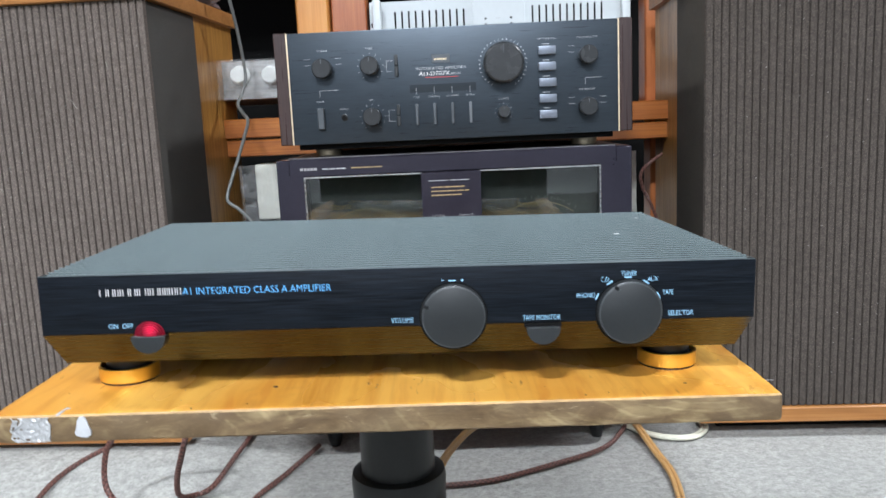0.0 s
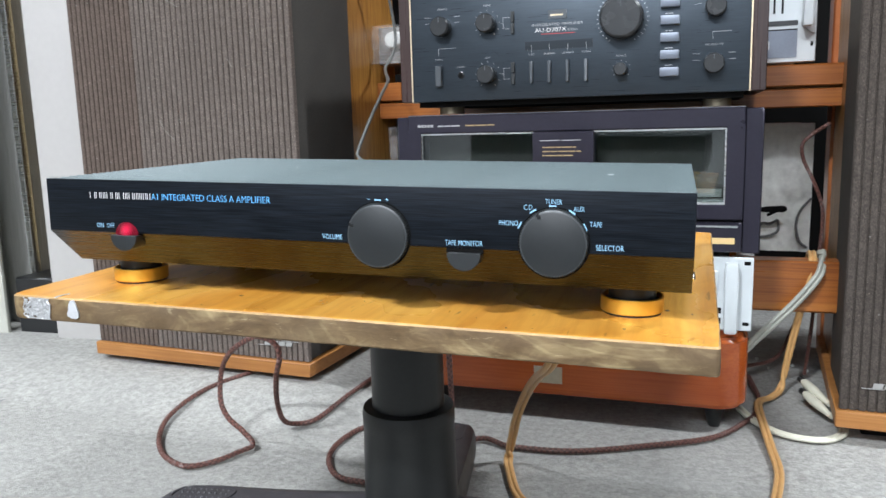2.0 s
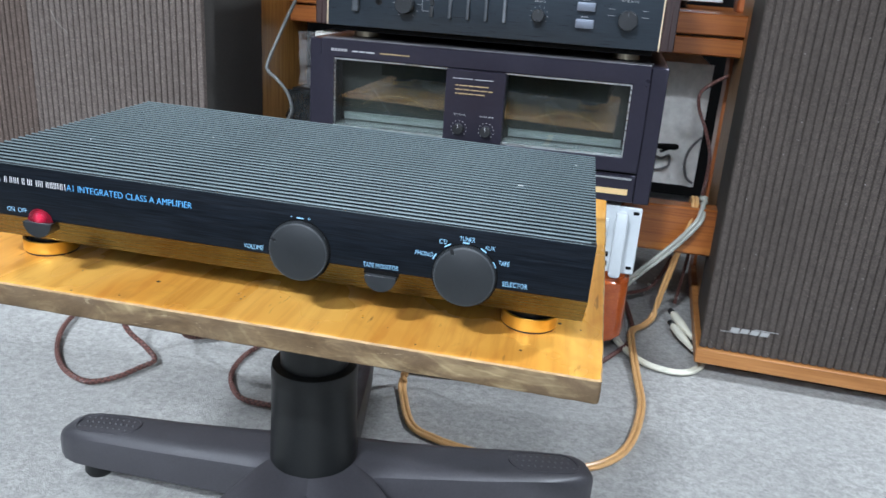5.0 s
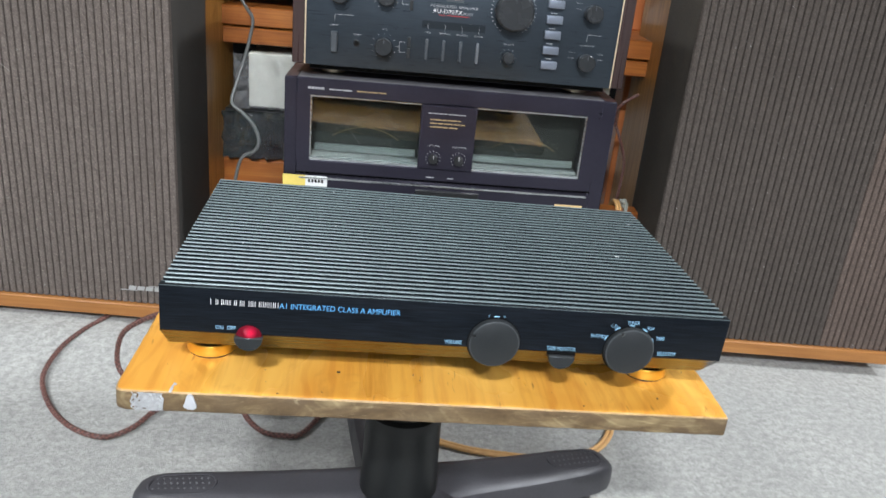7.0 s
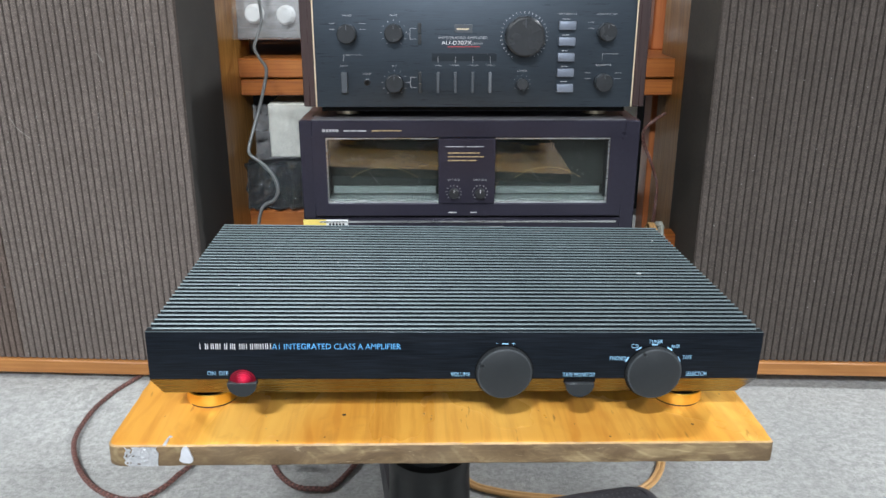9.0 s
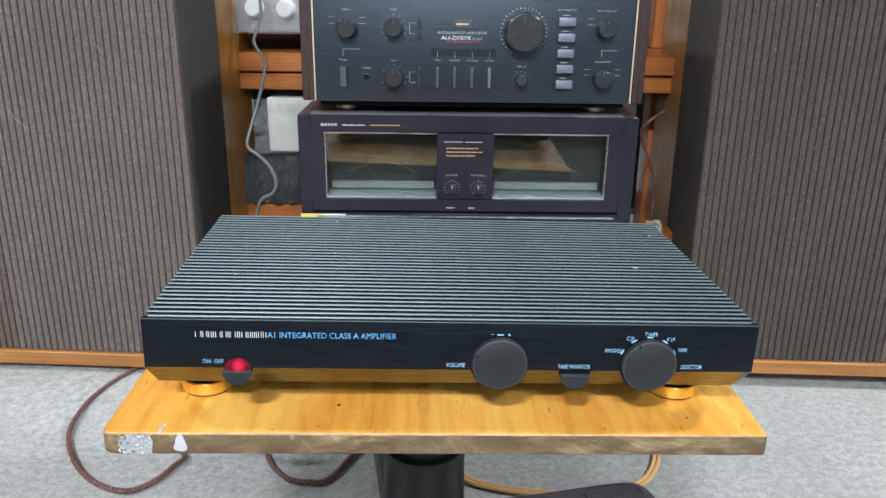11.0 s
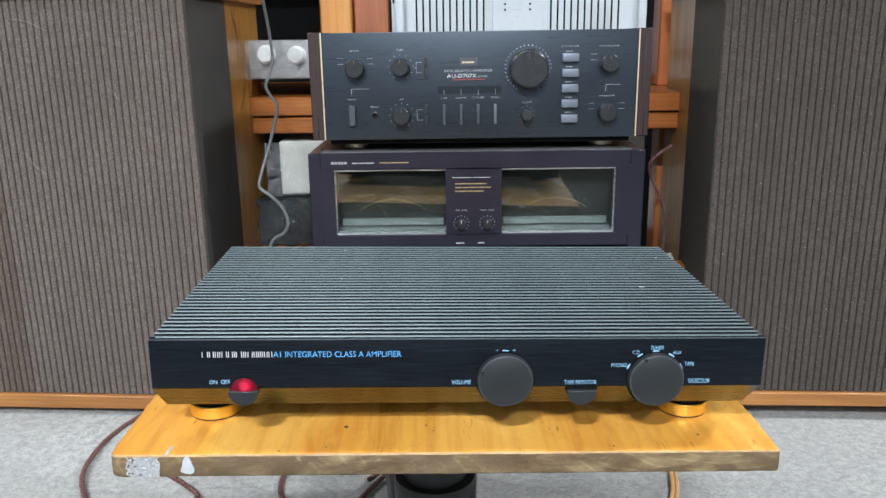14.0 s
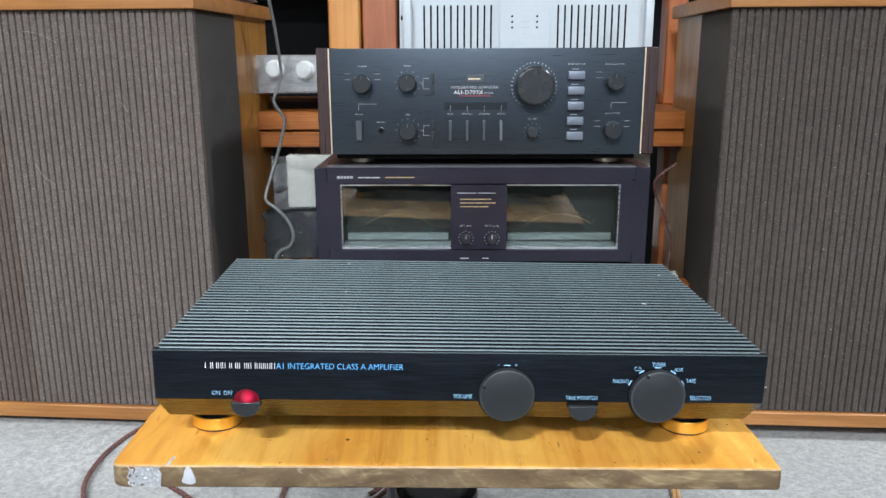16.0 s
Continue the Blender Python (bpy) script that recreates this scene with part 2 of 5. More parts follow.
big_ = noise_tex(m_, coords(m_, (13, 13, 34), (0, 0.2, 0)), 1.0, 4.0, 0.55, 1.6)
swirl_ = noise_tex(m_, coords(m_, (30, 30, 75), (0, 0.25, 0)), 1.0, 5.0, 0.65, 2.2)
grime_ = noise_tex(m_, coords(m_, (1, 1, 1)), 28, 4.0, 0.6)
scrape_ = noise_tex(m_, coords(m_, (60, 60, 210)), 1.0, 4.0, 0.7, 1.2)
ring_ = node(m_, "ShaderNodeTexWave", Scale=62.0, Distortion=5.0, Detail=3.0)
ring_.wave_type, ring_.rings_direction = "RINGS", "Y"
place_ = coords(m_, (0.42, 1.0, 1.0))
place_.node.inputs["Location"].default_value = (-0.074, 0, -0.312)
link(m_, place_, ring_.inputs["Vector"])
c_ = ramp(m_, big_, [(0.3, (0.075, 0.046, 0.022)), (0.5, (0.15, 0.098, 0.05)), (0.66, (0.32, 0.24, 0.125)), (0.8, (0.165, 0.108, 0.055))])
c_ = mix(m_, 0.4, c_, ramp(m_, swirl_, [(0.35, (0.075, 0.05, 0.03)), (0.55, (0.165, 0.115, 0.062)), (0.75, (0.36, 0.28, 0.155))]))
c_ = mix(m_, ramp(m_, ring_.outputs["Fac"], [(0.78, (0, 0, 0)), (0.98, (1, 1, 1))]), c_, mix(m_, ramp(m_, big_, [(0.48, (0.0, 0.0, 0.0)), (0.66, (0.55, 0.55, 0.55))]), c_, (0.38, 0.30, 0.16)))
c_ = mix(m_, ramp(m_, grime_, [(0.4, (0, 0, 0)), (0.75, (0.6, 0.6, 0.6))]), c_, (0.115, 0.085, 0.056))
c_ = mix(m_, ramp(m_, scrape_, [(0.64, (0, 0, 0)), (0.74, (0.6, 0.6, 0.6))]), c_, (0.46, 0.38, 0.24))
put(m_, "Base Color", c_)
bump(m_, mix(m_, 0.5, swirl_, scrape_), 0.4, 0.001)
M["board_worn"] = speckled("worn_pale_board_rim", (0.37, 0.23, 0.095), 0.55, 160, 0.45)
M["oak"] = wood("oak_veneer", (0.13, 0.05, 0.008), (0.34, 0.155, 0.03), (0.46, 0.235, 0.055), "z", 0.36, 3.2, 0.15)
M["oak_x"] = wood("oak_lipping", (0.22, 0.085, 0.02), (0.37, 0.155, 0.04), (0.45, 0.21, 0.065), "x", 0.42, 0.8)


def cloth(name, color):
    m = mat(name, color, 0.95, 0, 0.2)
    thread = noise_tex(m, coords(m, (620, 620, 420)), 1.0, 3.0, 0.7)
    fluff = noise_tex(m, coords(m, (1, 1, 0.7)), 150, 4.0, 0.7)
    stain = noise_tex(m, coords(m, (1, 1, 0.6)), 9, 4.0, 0.6)
    c = ramp(m, thread, [(0.3, tuple(v * 0.55 for v in color)), (0.5, color), (0.70, tuple(v * 1.75 for v in color))])
    c = mix(m, 0.25, c, ramp(m, fluff, [(0.35, tuple(v * 0.55 for v in color)), (0.62, tuple(v * 1.6 for v in color))]))
    c = mix(m, ramp(m, stain, [(0.4, (0, 0, 0)), (0.8, (0.5, 0.5, 0.5))]), c, tuple(v * 0.7 for v in color))
    lint = noise_tex(m, coords(m, (900, 900, 330)), 1.0, 2.0, 0.5)
    c = mix(m, ramp(m, lint, [(0.66, (0, 0, 0)), (0.74, (0.75, 0.75, 0.75))]), c, tuple(min(1, v * 3.2) for v in color))
    put(m, "Base Color", c)
    bump(m, thread, 0.6, 0.0008)
    return m


M["cloth"] = cloth("grille_cloth", (0.069, 0.058, 0.050))
# Left grille: dust and the stronger light there both put into a paler colour.
M["cloth_dusty_lit"] = cloth("dusty_lit_grille_cloth", (0.127, 0.105, 0.092))
M["felt"] = speckled("dark_side_cloth", (0.044, 0.041, 0.036), 0.95, 420, 0.35, relief=0.0006)
M["felt_brown"] = speckled("brown_side_cloth", (0.058, 0.050, 0.039), 0.95, 420, 0.4, relief=0.0008)
M["cloth_faded"] = cloth("faded_grille_cloth", (0.105, 0.080, 0.067))
M["pale_scratch"] = mat("pale_scratch", (0.22, 0.20, 0.18), 0.9)
M["dust"] = mat("pale_dust", (0.22, 0.21, 0.195), 0.9)
M["groove_tan"] = speckled("worn_pale_grooves", (0.21, 0.16, 0.11), 0.9, 300, 0.3)
M["sill_grey"] = brushed("grey_band", (0.22, 0.24, 0.245), 0.35, 0.5)
M["sa_front"] = brushed("grey_black_panel", (0.040, 0.052, 0.065), 0.35, 0.6, depth=0.05, lo=0.88, hi=1.14)
M["dark_panel"] = brushed("darker_strip", (0.022, 0.028, 0.034), 0.36, 0.6, depth=0.04, lo=0.9, hi=1.1)
M["rosewood"] = wood("dark_rosewood", (0.014, 0.008, 0.008), (0.032, 0.018, 0.017), (0.05, 0.028, 0.025), "z", 0.3, 1.5)
M["on_front"] = speckled("purple_black_paint", (0.026, 0.024, 0.038), 0.32, 200, 0.12, metal=0.4)
# Top of the meter amplifier: grey sheen put into the colour along with dust.
M["dusty_sheen_cover"] = speckled("dusty_sheen_paint", (0.13, 0.128, 0.135), 0.4, 90, 0.3)
M["button"] = speckled("grey_button", (0.185, 0.21, 0.255), 0.35, 300, 0.08, metal=0.4)
M["lever_pale"] = speckled("pale_lever", (0.17, 0.185, 0.2), 0.35, 300, 0.08, metal=0.4)
M["lever"] = speckled("grey_lever", (0.085, 0.095, 0.105), 0.35, 300, 0.08, metal=0.4)
M["meter"] = mat("meter_face", (0.008, 0.009, 0.009), 0.6)
M["silver"] = brushed("silver_strip", (0.62, 0.64, 0.64), 0.28, 1.0)
M["white_panel"] = speckled("pale_grey_enamel", (0.52, 0.56, 0.575), 0.35, 120, 0.04)
M["rack_wood"] = wood("red_brown_hardwood", (0.24, 0.040, 0.008), (0.38, 0.078, 0.014), (0.46, 0.115, 0.022), "x", 0.22, 0.6, 0.3)
M["shelf_wood"] = wood("orange_brown_hardwood", (0.14, 0.034, 0.006), (0.37, 0.115, 0.022), (0.50, 0.19, 0.042), "x", 0.32, 0.8, 0.12)
M["rack_post"] = wood("red_brown_post", (0.22, 0.055, 0.015), (0.38, 0.115, 0.038), (0.48, 0.17, 0.06), "z", 0.32, 0.7, 0.3)
M["orange_post"] = wood("orange_post", (0.45, 0.17, 0.03), (0.6, 0.25, 0.05), (0.66, 0.31, 0.08), "z", 0.32, 0.7, 0.3)
M["chrome"] = mat("chrome", (0.8, 0.8, 0.8), 0.12, 1.0)
M["pale_metal"] = brushed("dull_silver_front", (0.36, 0.36, 0.355), 0.4, 0.8)
M["tan_label"] = speckled("tan_paper_label", (0.40, 0.34, 0.24), 0.6, 120, 0.12)
M["dark_board"] = speckled("dark_grey_board", (0.052, 0.057, 0.062), 0.6, 60, 0.15)
# For the added floor only: dark so the meter glass reflects little.
M["dark_mat"] = speckled("unseen_dark_floor", (0.026, 0.025, 0.022), 0.95, 60, 0.5)
M["dark_mat"].node_tree.nodes["Principled BSDF"].inputs["Specular IOR Level"].default_value = 0.1
M["cream"] = speckled("cream_paint", (0.54, 0.54, 0.48), 0.5, 80, 0.04)
M["white"] = speckled("white_paint", (0.47, 0.455, 0.44), 0.5, 80, 0.04)
M["glass"] = mat("window_glass", (1, 1, 1), 0.02)
M["glass"].node_tree.nodes["Principled BSDF"].inputs["Transmission Weight"].default_value = 1.0
M["glass"].node_tree.nodes["Principled BSDF"].inputs["IOR"].default_value = 1.7
M["glass"].node_tree.nodes["Principled BSDF"].inputs["Base Color"].default_value = (0.62, 0.68, 0.64, 1)


# ---------------------------------------------------------------- mesh helpers
def bx(bm, x0, x1, y0, y1, z0, z1, bevel=0.0, seg=1):
    made = bmesh.ops.create_cube(bm, size=1.0)["verts"]
    for v in made:
        v.co = Vector(((x0 + x1) / 2 + v.co.x * (x1 - x0), (y0 + y1) / 2 + v.co.y * (y1 - y0), (z0 + z1) / 2 + v.co.z * (z1 - z0)))
    if bevel:
        edges = list({e for v in made for e in v.link_edges})
        bmesh.ops.bevel(bm, geom=edges, offset=bevel, segments=seg, affect="EDGES", profile=0.6)
    return bm


def box(x0, x1, y0, y1, z0, z1, bevel=0.0, seg=1):
    return bx(bmesh.new(), x0, x1, y0, y1, z0, z1, bevel, seg)


def lathe(profile, steps=48, axis="z", at=(0, 0, 0), knurl=0.0):
    """A turned body; the profile is rows of radius, height. axis y: height runs towards the viewer (-y)."""
    bm = bmesh.new()
    rings = []
    for r, h in profile:
        ring = []
        for k in range(steps):
            a = 2 * math.pi * k / steps
            rr = r * (1 + (knurl if k % 2 else 0.0)) if r > 0 else 0.0
            c, s = rr * math.cos(a), rr * math.sin(a)
            p = (c, s, h) if axis == "z" else (c, -h, s)
            ring.append(bm.verts.new(Vector(at) + Vector(p)))
        rings.append(ring)
    for a, b in zip(rings, rings[1:]):
        for k in range(steps):
            bm.faces.new((a[k], a[(k + 1) % steps], b[(k + 1) % steps], b[k]))
    bm.faces.new(list(reversed(rings[0])))
    bm.faces.new(rings[-1])
    bmesh.ops.recalc_face_normals(bm, faces=bm.faces)
    return bm


def prism(points, a0, a1, axis="x"):
    """A bar with the outline points, drawn out along an axis from a0 to a1."""
    bm = bmesh.new()
    place = {"x": lambda a, p: (a, p[0], p[1]), "y": lambda a, p: (p[0], a, p[1]), "z": lambda a, p: (p[0], p[1], a)}[axis]
    ends = [[bm.verts.new(place(a, p)) for p in points] for a in (a0, a1)]
    n = len(points)
    for k in range(n):
        bm.faces.new((ends[0][k], ends[0][(k + 1) % n], ends[1][(k + 1) % n], ends[1][k]))
    bm.faces.new(ends[0])
    bm.faces.new(list(reversed(ends[1])))
    bmesh.ops.recalc_face_normals(bm, faces=bm.faces)
    return bm


def rounded(bm, offset, seg=2):
    bmesh.ops.bevel(bm, geom=list(bm.edges), offset=offset, segments=seg, affect="EDGES", profile=0.6, clamp_overlap=True)
    return bm


def to_mesh(name, bm, smooth=False):
    me = bpy.data.meshes.new(name)
    bm.to_mesh(me)
    bm.free()
    if smooth:
        me.polygons.foreach_set("use_smooth", [True] * len(me.polygons))
        me.set_sharp_from_angle(angle=radians(38))
    return me


def part(name, bm, material, parent, label="", at=None, smooth=True):
    me = bm if isinstance(bm, bpy.types.Mesh) else to_mesh(name, bm, smooth)
    ob = new(name, me)
    if not me.materials:
        me.materials.append(material)
    ob.parent = parent
    if at is not None:
        ob.matrix_basis = at if isinstance(at, Matrix) else Matrix.Translation(at)
    return tagged(ob, label)


def thing(name, m, label, category, group="", kind=""):
    ob = new(name)
    ob.matrix_basis = m
    return tagged(ob, label, category, group, kind)


def solid(name, bm, material, label, category, m=None, group="", kind="", smooth=True):
    ob = new(name, to_mesh(name, bm, smooth))
    ob.data.materials.append(material)
    if m is not None:
        ob.matrix_basis = m
    return tagged(ob, label, category, group, kind)


def letters(text, x, y, z, height, parent, material, width=None, name="lettering", centre=False):
    """Text on a front that faces -y: x is its left end (or middle), z its baseline, height that of a capital."""
    cu = bpy.data.curves.new(name, "FONT")
    cu.body, cu.size, cu.resolution_u = text, height / 0.69, 3
    cu.extrude = 0.00004
    cu.offset = (-0.009 if height > 0.0035 else -0.009) * cu.size
    if centre:
        cu.align_x = "CENTER"
    tmp = bpy.data.objects.new(name, cu)
    scene.collection.objects.link(tmp)
    bpy.context.view_layer.update()
    me = bpy.data.meshes.new_from_object(tmp)
    span = tmp.dimensions.x
    bpy.data.objects.remove(tmp)
    me.materials.clear()
    sx = width / span if width else 1.0
    return part(name, me, material, parent, at=Matrix.Translation((x, y, z)) @ pose(0, 0, 0, 90) @ Matrix.Diagonal((sx, 1, 1, 1)))


def bars(x, y, z, height, widths, parent, material, name="lettering", gap=0.3, thick=0.0002):
    """Unreadable or unlettered writing: plain bars of its size on a front that faces -y."""
    bm = bmesh.new()
    for w in widths:
        if w > 0:
            bx(bm, x, x + w, y - thick, y, z, z + height)
        x += abs(w) + height * gap
    return part(name, bm, material, parent, smooth=False)


# ---------------------------------------------------------------- the room
x0, x1, y0, y1, top = ROOM


def rise(x, y):
    """The carpet climbs a little where it runs under the speaker."""
    a = min(1, max(0, (-0.18 - x) / 0.14))
    b = min(1, max(0, (y - 0.46) / 0.12))
    return 0.024 * (a * a * (3 - 2 * a)) * (b * b * (3 - 2 * b))


FRONT = -0.5  # where the grey carpet gives way to the added dark floor


def build_floor():
    bm = bmesh.new()
    xs = [x0 + (x1 - x0) * k / 110 for k in range(111)]
    ys = [FRONT + (y1 - FRONT) * k / 110 for k in range(111)]
    grid = [[bm.verts.new((x, y, rise(x, y) + 0.0012 * noise.noise(Vector((x * 6, y * 6, 0))))) for x in xs] for y in ys]
    for a, b in zip(grid, grid[1:]):
        for k in range(110):
            bm.faces.new((a[k], a[k + 1], b[k + 1], b[k]))
    solid("floor", bm, M["carpet"], "light grey flecked carpet, slightly uneven", "floor", kind="structure")
    solid("floor_slab", box(x0, x1, y0, y1, -0.12, -0.02), M["wall"], "concrete slab under the carpet", "floor", kind="structure")


build_floor()
# Added out of view; its dark colour keeps the meter windows dark.
solid("floor_front", box(x0, x1, y0, FRONT, -0.02, 0.0), M["dark_mat"], "unseen dark floor added to darken the meter glass reflection", "floor", kind="structure")
solid("carpet_seam", rounded(box(-0.0016, 0.0016, -0.46, 0.62, -0.001, 0.0022), 0.0008, 1), M["carpet_edge"], "thin raised joint between two lengths of carpet", "floor", pose(-0.768, 0.62, 0, 0, 0, -8.2) @ pose(0, -0.62, 0), kind="structure")
# Plain walls added to close the room; their tones set bounce and reflections.
solid("wall_north", box(x0, x1, y1, y1 + 0.12, -0.02, top), M["wall"], "plain dark grey wall behind the rack", "wall", kind="structure")
solid("wall_south", box(x0, x1, y0 - 0.12, y0, -0.02, top), M["wall_pale"], "unseen plain wall, pale to brighten the fronts facing it", "wall", kind="structure")
solid("wall_west", box(x0 - 0.12, x0, y0 - 0.12, y1 + 0.12, -0.02, top), M["wall"], "plain dark grey wall", "wall", kind="structure")
solid("wall_east", box(x1, x1 + 0.12, y0 - 0.12, y1 + 0.12, -0.02, top), M["wall"], "plain dark grey wall", "wall", kind="structure")
solid("ceiling", box(x0 - 0.12, x1 + 0.12, y0 - 0.12, y1 + 0.12, top, top + 0.1), M["ceiling"], "plain grey ceiling", "ceiling", kind="structure")
# Housings added out of view, one above each light.
for lx, ly, watts in LAMPS:
    fit_ = thing("ceiling_light", pose(lx, ly, top), "unseen white ceiling batten added over a light", "lamp", "ceiling lights")
    part("housing", box(-0.33, 0.33, -0.1, 0.1, -0.06, 0, 0.01), M["white"], fit_)

# ---------------------------------------------------------------- amplifier on its board
# The board and what stands on it lean a little: the left end is higher.
TILT = Matrix.Translation((0, 0, 0.335)) @ Matrix.Rotation(radians(1.35), 4, "Y") @ Matrix.Translation((0, 0, -0.335))


def build_board():
    board = thing("wooden_board", TILT, "varnished yellow-orange wooden board with worn raw edges", "board")
    corners = [(-0.232, -0.0105, 0.008), (0.2175, -0.0105, 0.003), (0.2265, 0.391, 0.004), (-0.224, 0.391, 0.004)]
    outline = []
    for k, (cx, cy, r) in enumerate(corners):
        before, after = Vector(corners[k - 1][:2]), Vector(corners[(k + 1) % 4][:2])
        here = Vector((cx, cy))
        p, q = here + (before - here).normalized() * r, here + (after - here).normalized() * r
        outline += [p * (1 - s) ** 2 + here * 2 * s * (1 - s) + q * s * s for s in (0, 0.25, 0.5, 0.75)]
        end = after + (here - after).normalized() * corners[(k + 1) % 4][2]
        n = max(2, round((end - q).length / 0.005))
        outline += [q.lerp(end, s / n) for s in range(n)]
    mid = Vector((-0.003, 0.19))
    bm = bmesh.new()
    rings = []
    for z, inset, rough in ((0.2775, 0.0010, 0.0006), (0.2786, 0.0, 0.0003), (0.2850, 0.0, 0.0004), (0.2924, 0.0, 0.0004), (0.2935, 0.0010, 0.0009)):
        ring = []
        for p in outline:
            d = (mid - p).normalized()
            s = inset + rough * (noise.noise(Vector((p.x * 90, p.y * 90, z * 300))) + 0.6 * noise.noise(Vector((p.x * 260, p.y * 260, z * 300))))
            ring.append(bm.verts.new((p.x + d.x * s, p.y + d.y * s, z)))
        rings.append(ring)
    n = len(outline)
    for a, b in zip(rings, rings[1:]):
        for k in range(n):
            bm.faces.new((a[k], a[(k + 1) % n], b[(k + 1) % n], b[k]))
    bm.faces.new(list(reversed(rings[0])))
    bm.faces.new(rings[-1])
    me = to_mesh("plank", bm, True)
    for key in ("board_top", "board_edge", "board_worn"):
        me.materials.append(M[key])
    for p in me.polygons:
        p.material_index = 0 if p.normal.z > 0.95 else 2 if p.normal.z > 0.2 else 1
    ob = new("plank", me)
    ob.parent = board
    return board


board = build_board()


def build_amplifier():
    amp = thing("integrated_amplifier", TILT, "slim black amplifier with a ribbed top and gold feet", "amplifier")
    W, D, zt, zs, zb = 0.2025, 0.238, 0.3705, 0.3367, 0.3127
    t = 0.003
    shell = prism([(0.004, zt - 0.0072), (0.004, zs), (0.028, zb + 0.001), (D, zb + 0.001), (D, zt - 0.0072)], -W + t, W - t, "x")
    part("body", shell, M["anodised"], amp, smooth=False)
    for s in (-1, 1):
        side = prism([(0.0015, zt), (0.0015, zs), (0.0275, zb), (D, zb), (D, zt - 0.0075), (0.006, zt - 0.0075), (0.006, zt)], s * W - (t if s > 0 else 0), s * W + (0 if s > 0 else t), "x")
        sp = part("side_panel", side, M["anodised"], amp, smooth=False)
        for k in range(5):
            z = zt - 0.017 - k * 0.0052
            part("louvre", rounded(box(s * W - 0.0004, s * W + 0.0008, 0.03, 0.205, z - 0.0009, z + 0.0009), 0.0004, 1), M["anodised"], sp)
        for yy, zz in ((0.034, 0.3205), (0.196, 0.3255)):
            part("screw", lathe([(0.0026, 0), (0.0026, 0.0012), (0.0012, 0.0018)], 14, "z"), M["chrome"], sp, "bright screw head",
                 Matrix.Translation((s * W, yy, zz)) @ pose(0, 0, 0, 0, 90 * s))
    upper = rounded(box(-W, W, -0.0005, 0.0035, zs, zt), 0.0007, 2)
    fascia = part("front_panel", upper, M["fascia"], amp, "brushed black front panel")
    part("worn_edge", rounded(box(-W + 0.0004, W - 0.0004, -0.0001, 0.0007, zt - 0.0003, zt + 0.0001), 0.0001, 1), M["fin_edge"], fascia, "bright worn top edge")
    lower = prism([(-0.0005, zs), (0.0035, zs), (0.0295, zb), (0.0255, zb)], -W, W, "x")
    part("lower_front_panel", lower, M["bronze"], amp, "glossy bevelled lower front", smooth=False)
    pitch, n = 0.00712, 33
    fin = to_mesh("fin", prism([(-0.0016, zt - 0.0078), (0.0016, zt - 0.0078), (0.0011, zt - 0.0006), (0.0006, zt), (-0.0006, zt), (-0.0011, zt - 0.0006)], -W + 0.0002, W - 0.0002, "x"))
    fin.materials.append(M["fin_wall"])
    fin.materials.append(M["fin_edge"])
    # Upward faces take the painted sheen, the rest the painted shade.
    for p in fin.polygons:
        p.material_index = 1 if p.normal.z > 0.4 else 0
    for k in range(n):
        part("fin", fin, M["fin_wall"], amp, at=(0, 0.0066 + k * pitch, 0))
    for fx, fy in ((-0.1768, 0.0545), (0.1695, 0.054), (-0.172, 0.2), (0.171, 0.2)):
        foot = part("foot", lathe([(0.0178, 0.0012), (0.0185, 0.0018), (0.0185, 0.0098), (0.0181, 0.0103), (0.0170, 0.0103), (0.0168, 0.0070), (0.0, 0.0070)], 56, at=(fx, fy, 0.2935)), M["gold"], amp, "gold anodised foot ring")
        part("stem", lathe([(0.0166, 0.0068), (0.0166, 0.0076), (0.0140, 0.0080), (0.0140, 0.0185)], 40, at=(fx, fy, 0.2935)), M["black"], foot, "black rubber core")
        part("pad", lathe([(0.0174, 0.0), (0.0174, 0.0014)], 40, at=(fx, fy, 0.2935)), M["black"], foot)
    # controls
    for kx, kz, mark in ((0.0295, 0.3420, 158), (0.1302, 0.3418, 119)):
        k = part("knob", lathe([(0.0186, -0.0005), (0.0184, 0.0012), (0.0179, 0.0030)], 150, "y", (kx, -0.0005, kz), 0.034), M["knob"], amp, "dark grey knurled knob")
        # Flat near-black disc, slightly wider than the knob.
        part("dark_disc", lathe([(0.0196, 0.0), (0.0196, 0.00025)], 72, "y", (kx, -0.0005, kz)), M["void"], k)
        part("rim", lathe([(0.0179, 0.0), (0.0178, 0.0006), (0.0174, 0.0008)], 168, "y", (kx, -0.0034, kz), 0.014), M["pale_rim"], k, "pale teeth of the rim")
        part("cap", lathe([(0.0173, 0.0), (0.0172, 0.0007), (0.0168, 0.0009)], 72, "y", (kx, -0.0036, kz)), M["knob"], k)
        a = radians(mark)
        at = Matrix.Translation((kx + 0.0166 * math.cos(a), -0.0046, kz + 0.0166 * math.sin(a))) @ pose(0, 0, 0, 0, 90 - mark)
        part("pointer", rounded(box(-0.0011, 0.0011, -0.0002, 0.001, -0.0016, 0.0016), 0.0004, 1), M["knob_wall"], k, at=at)
        part("pointer_rim", rounded(box(-0.0015, 0.0015, 0.0, 0.0008, -0.0020, -0.0013), 0.0003, 1), M["pale_rim"], k, at=at)
    px, pz, r = -0.1425, 0.3355, 0.0096
    half = lambda sign, rr: [(rr * math.cos(a), sign * rr * math.sin(a)) for a in [math.pi * k / 20 for k in range(21)]]
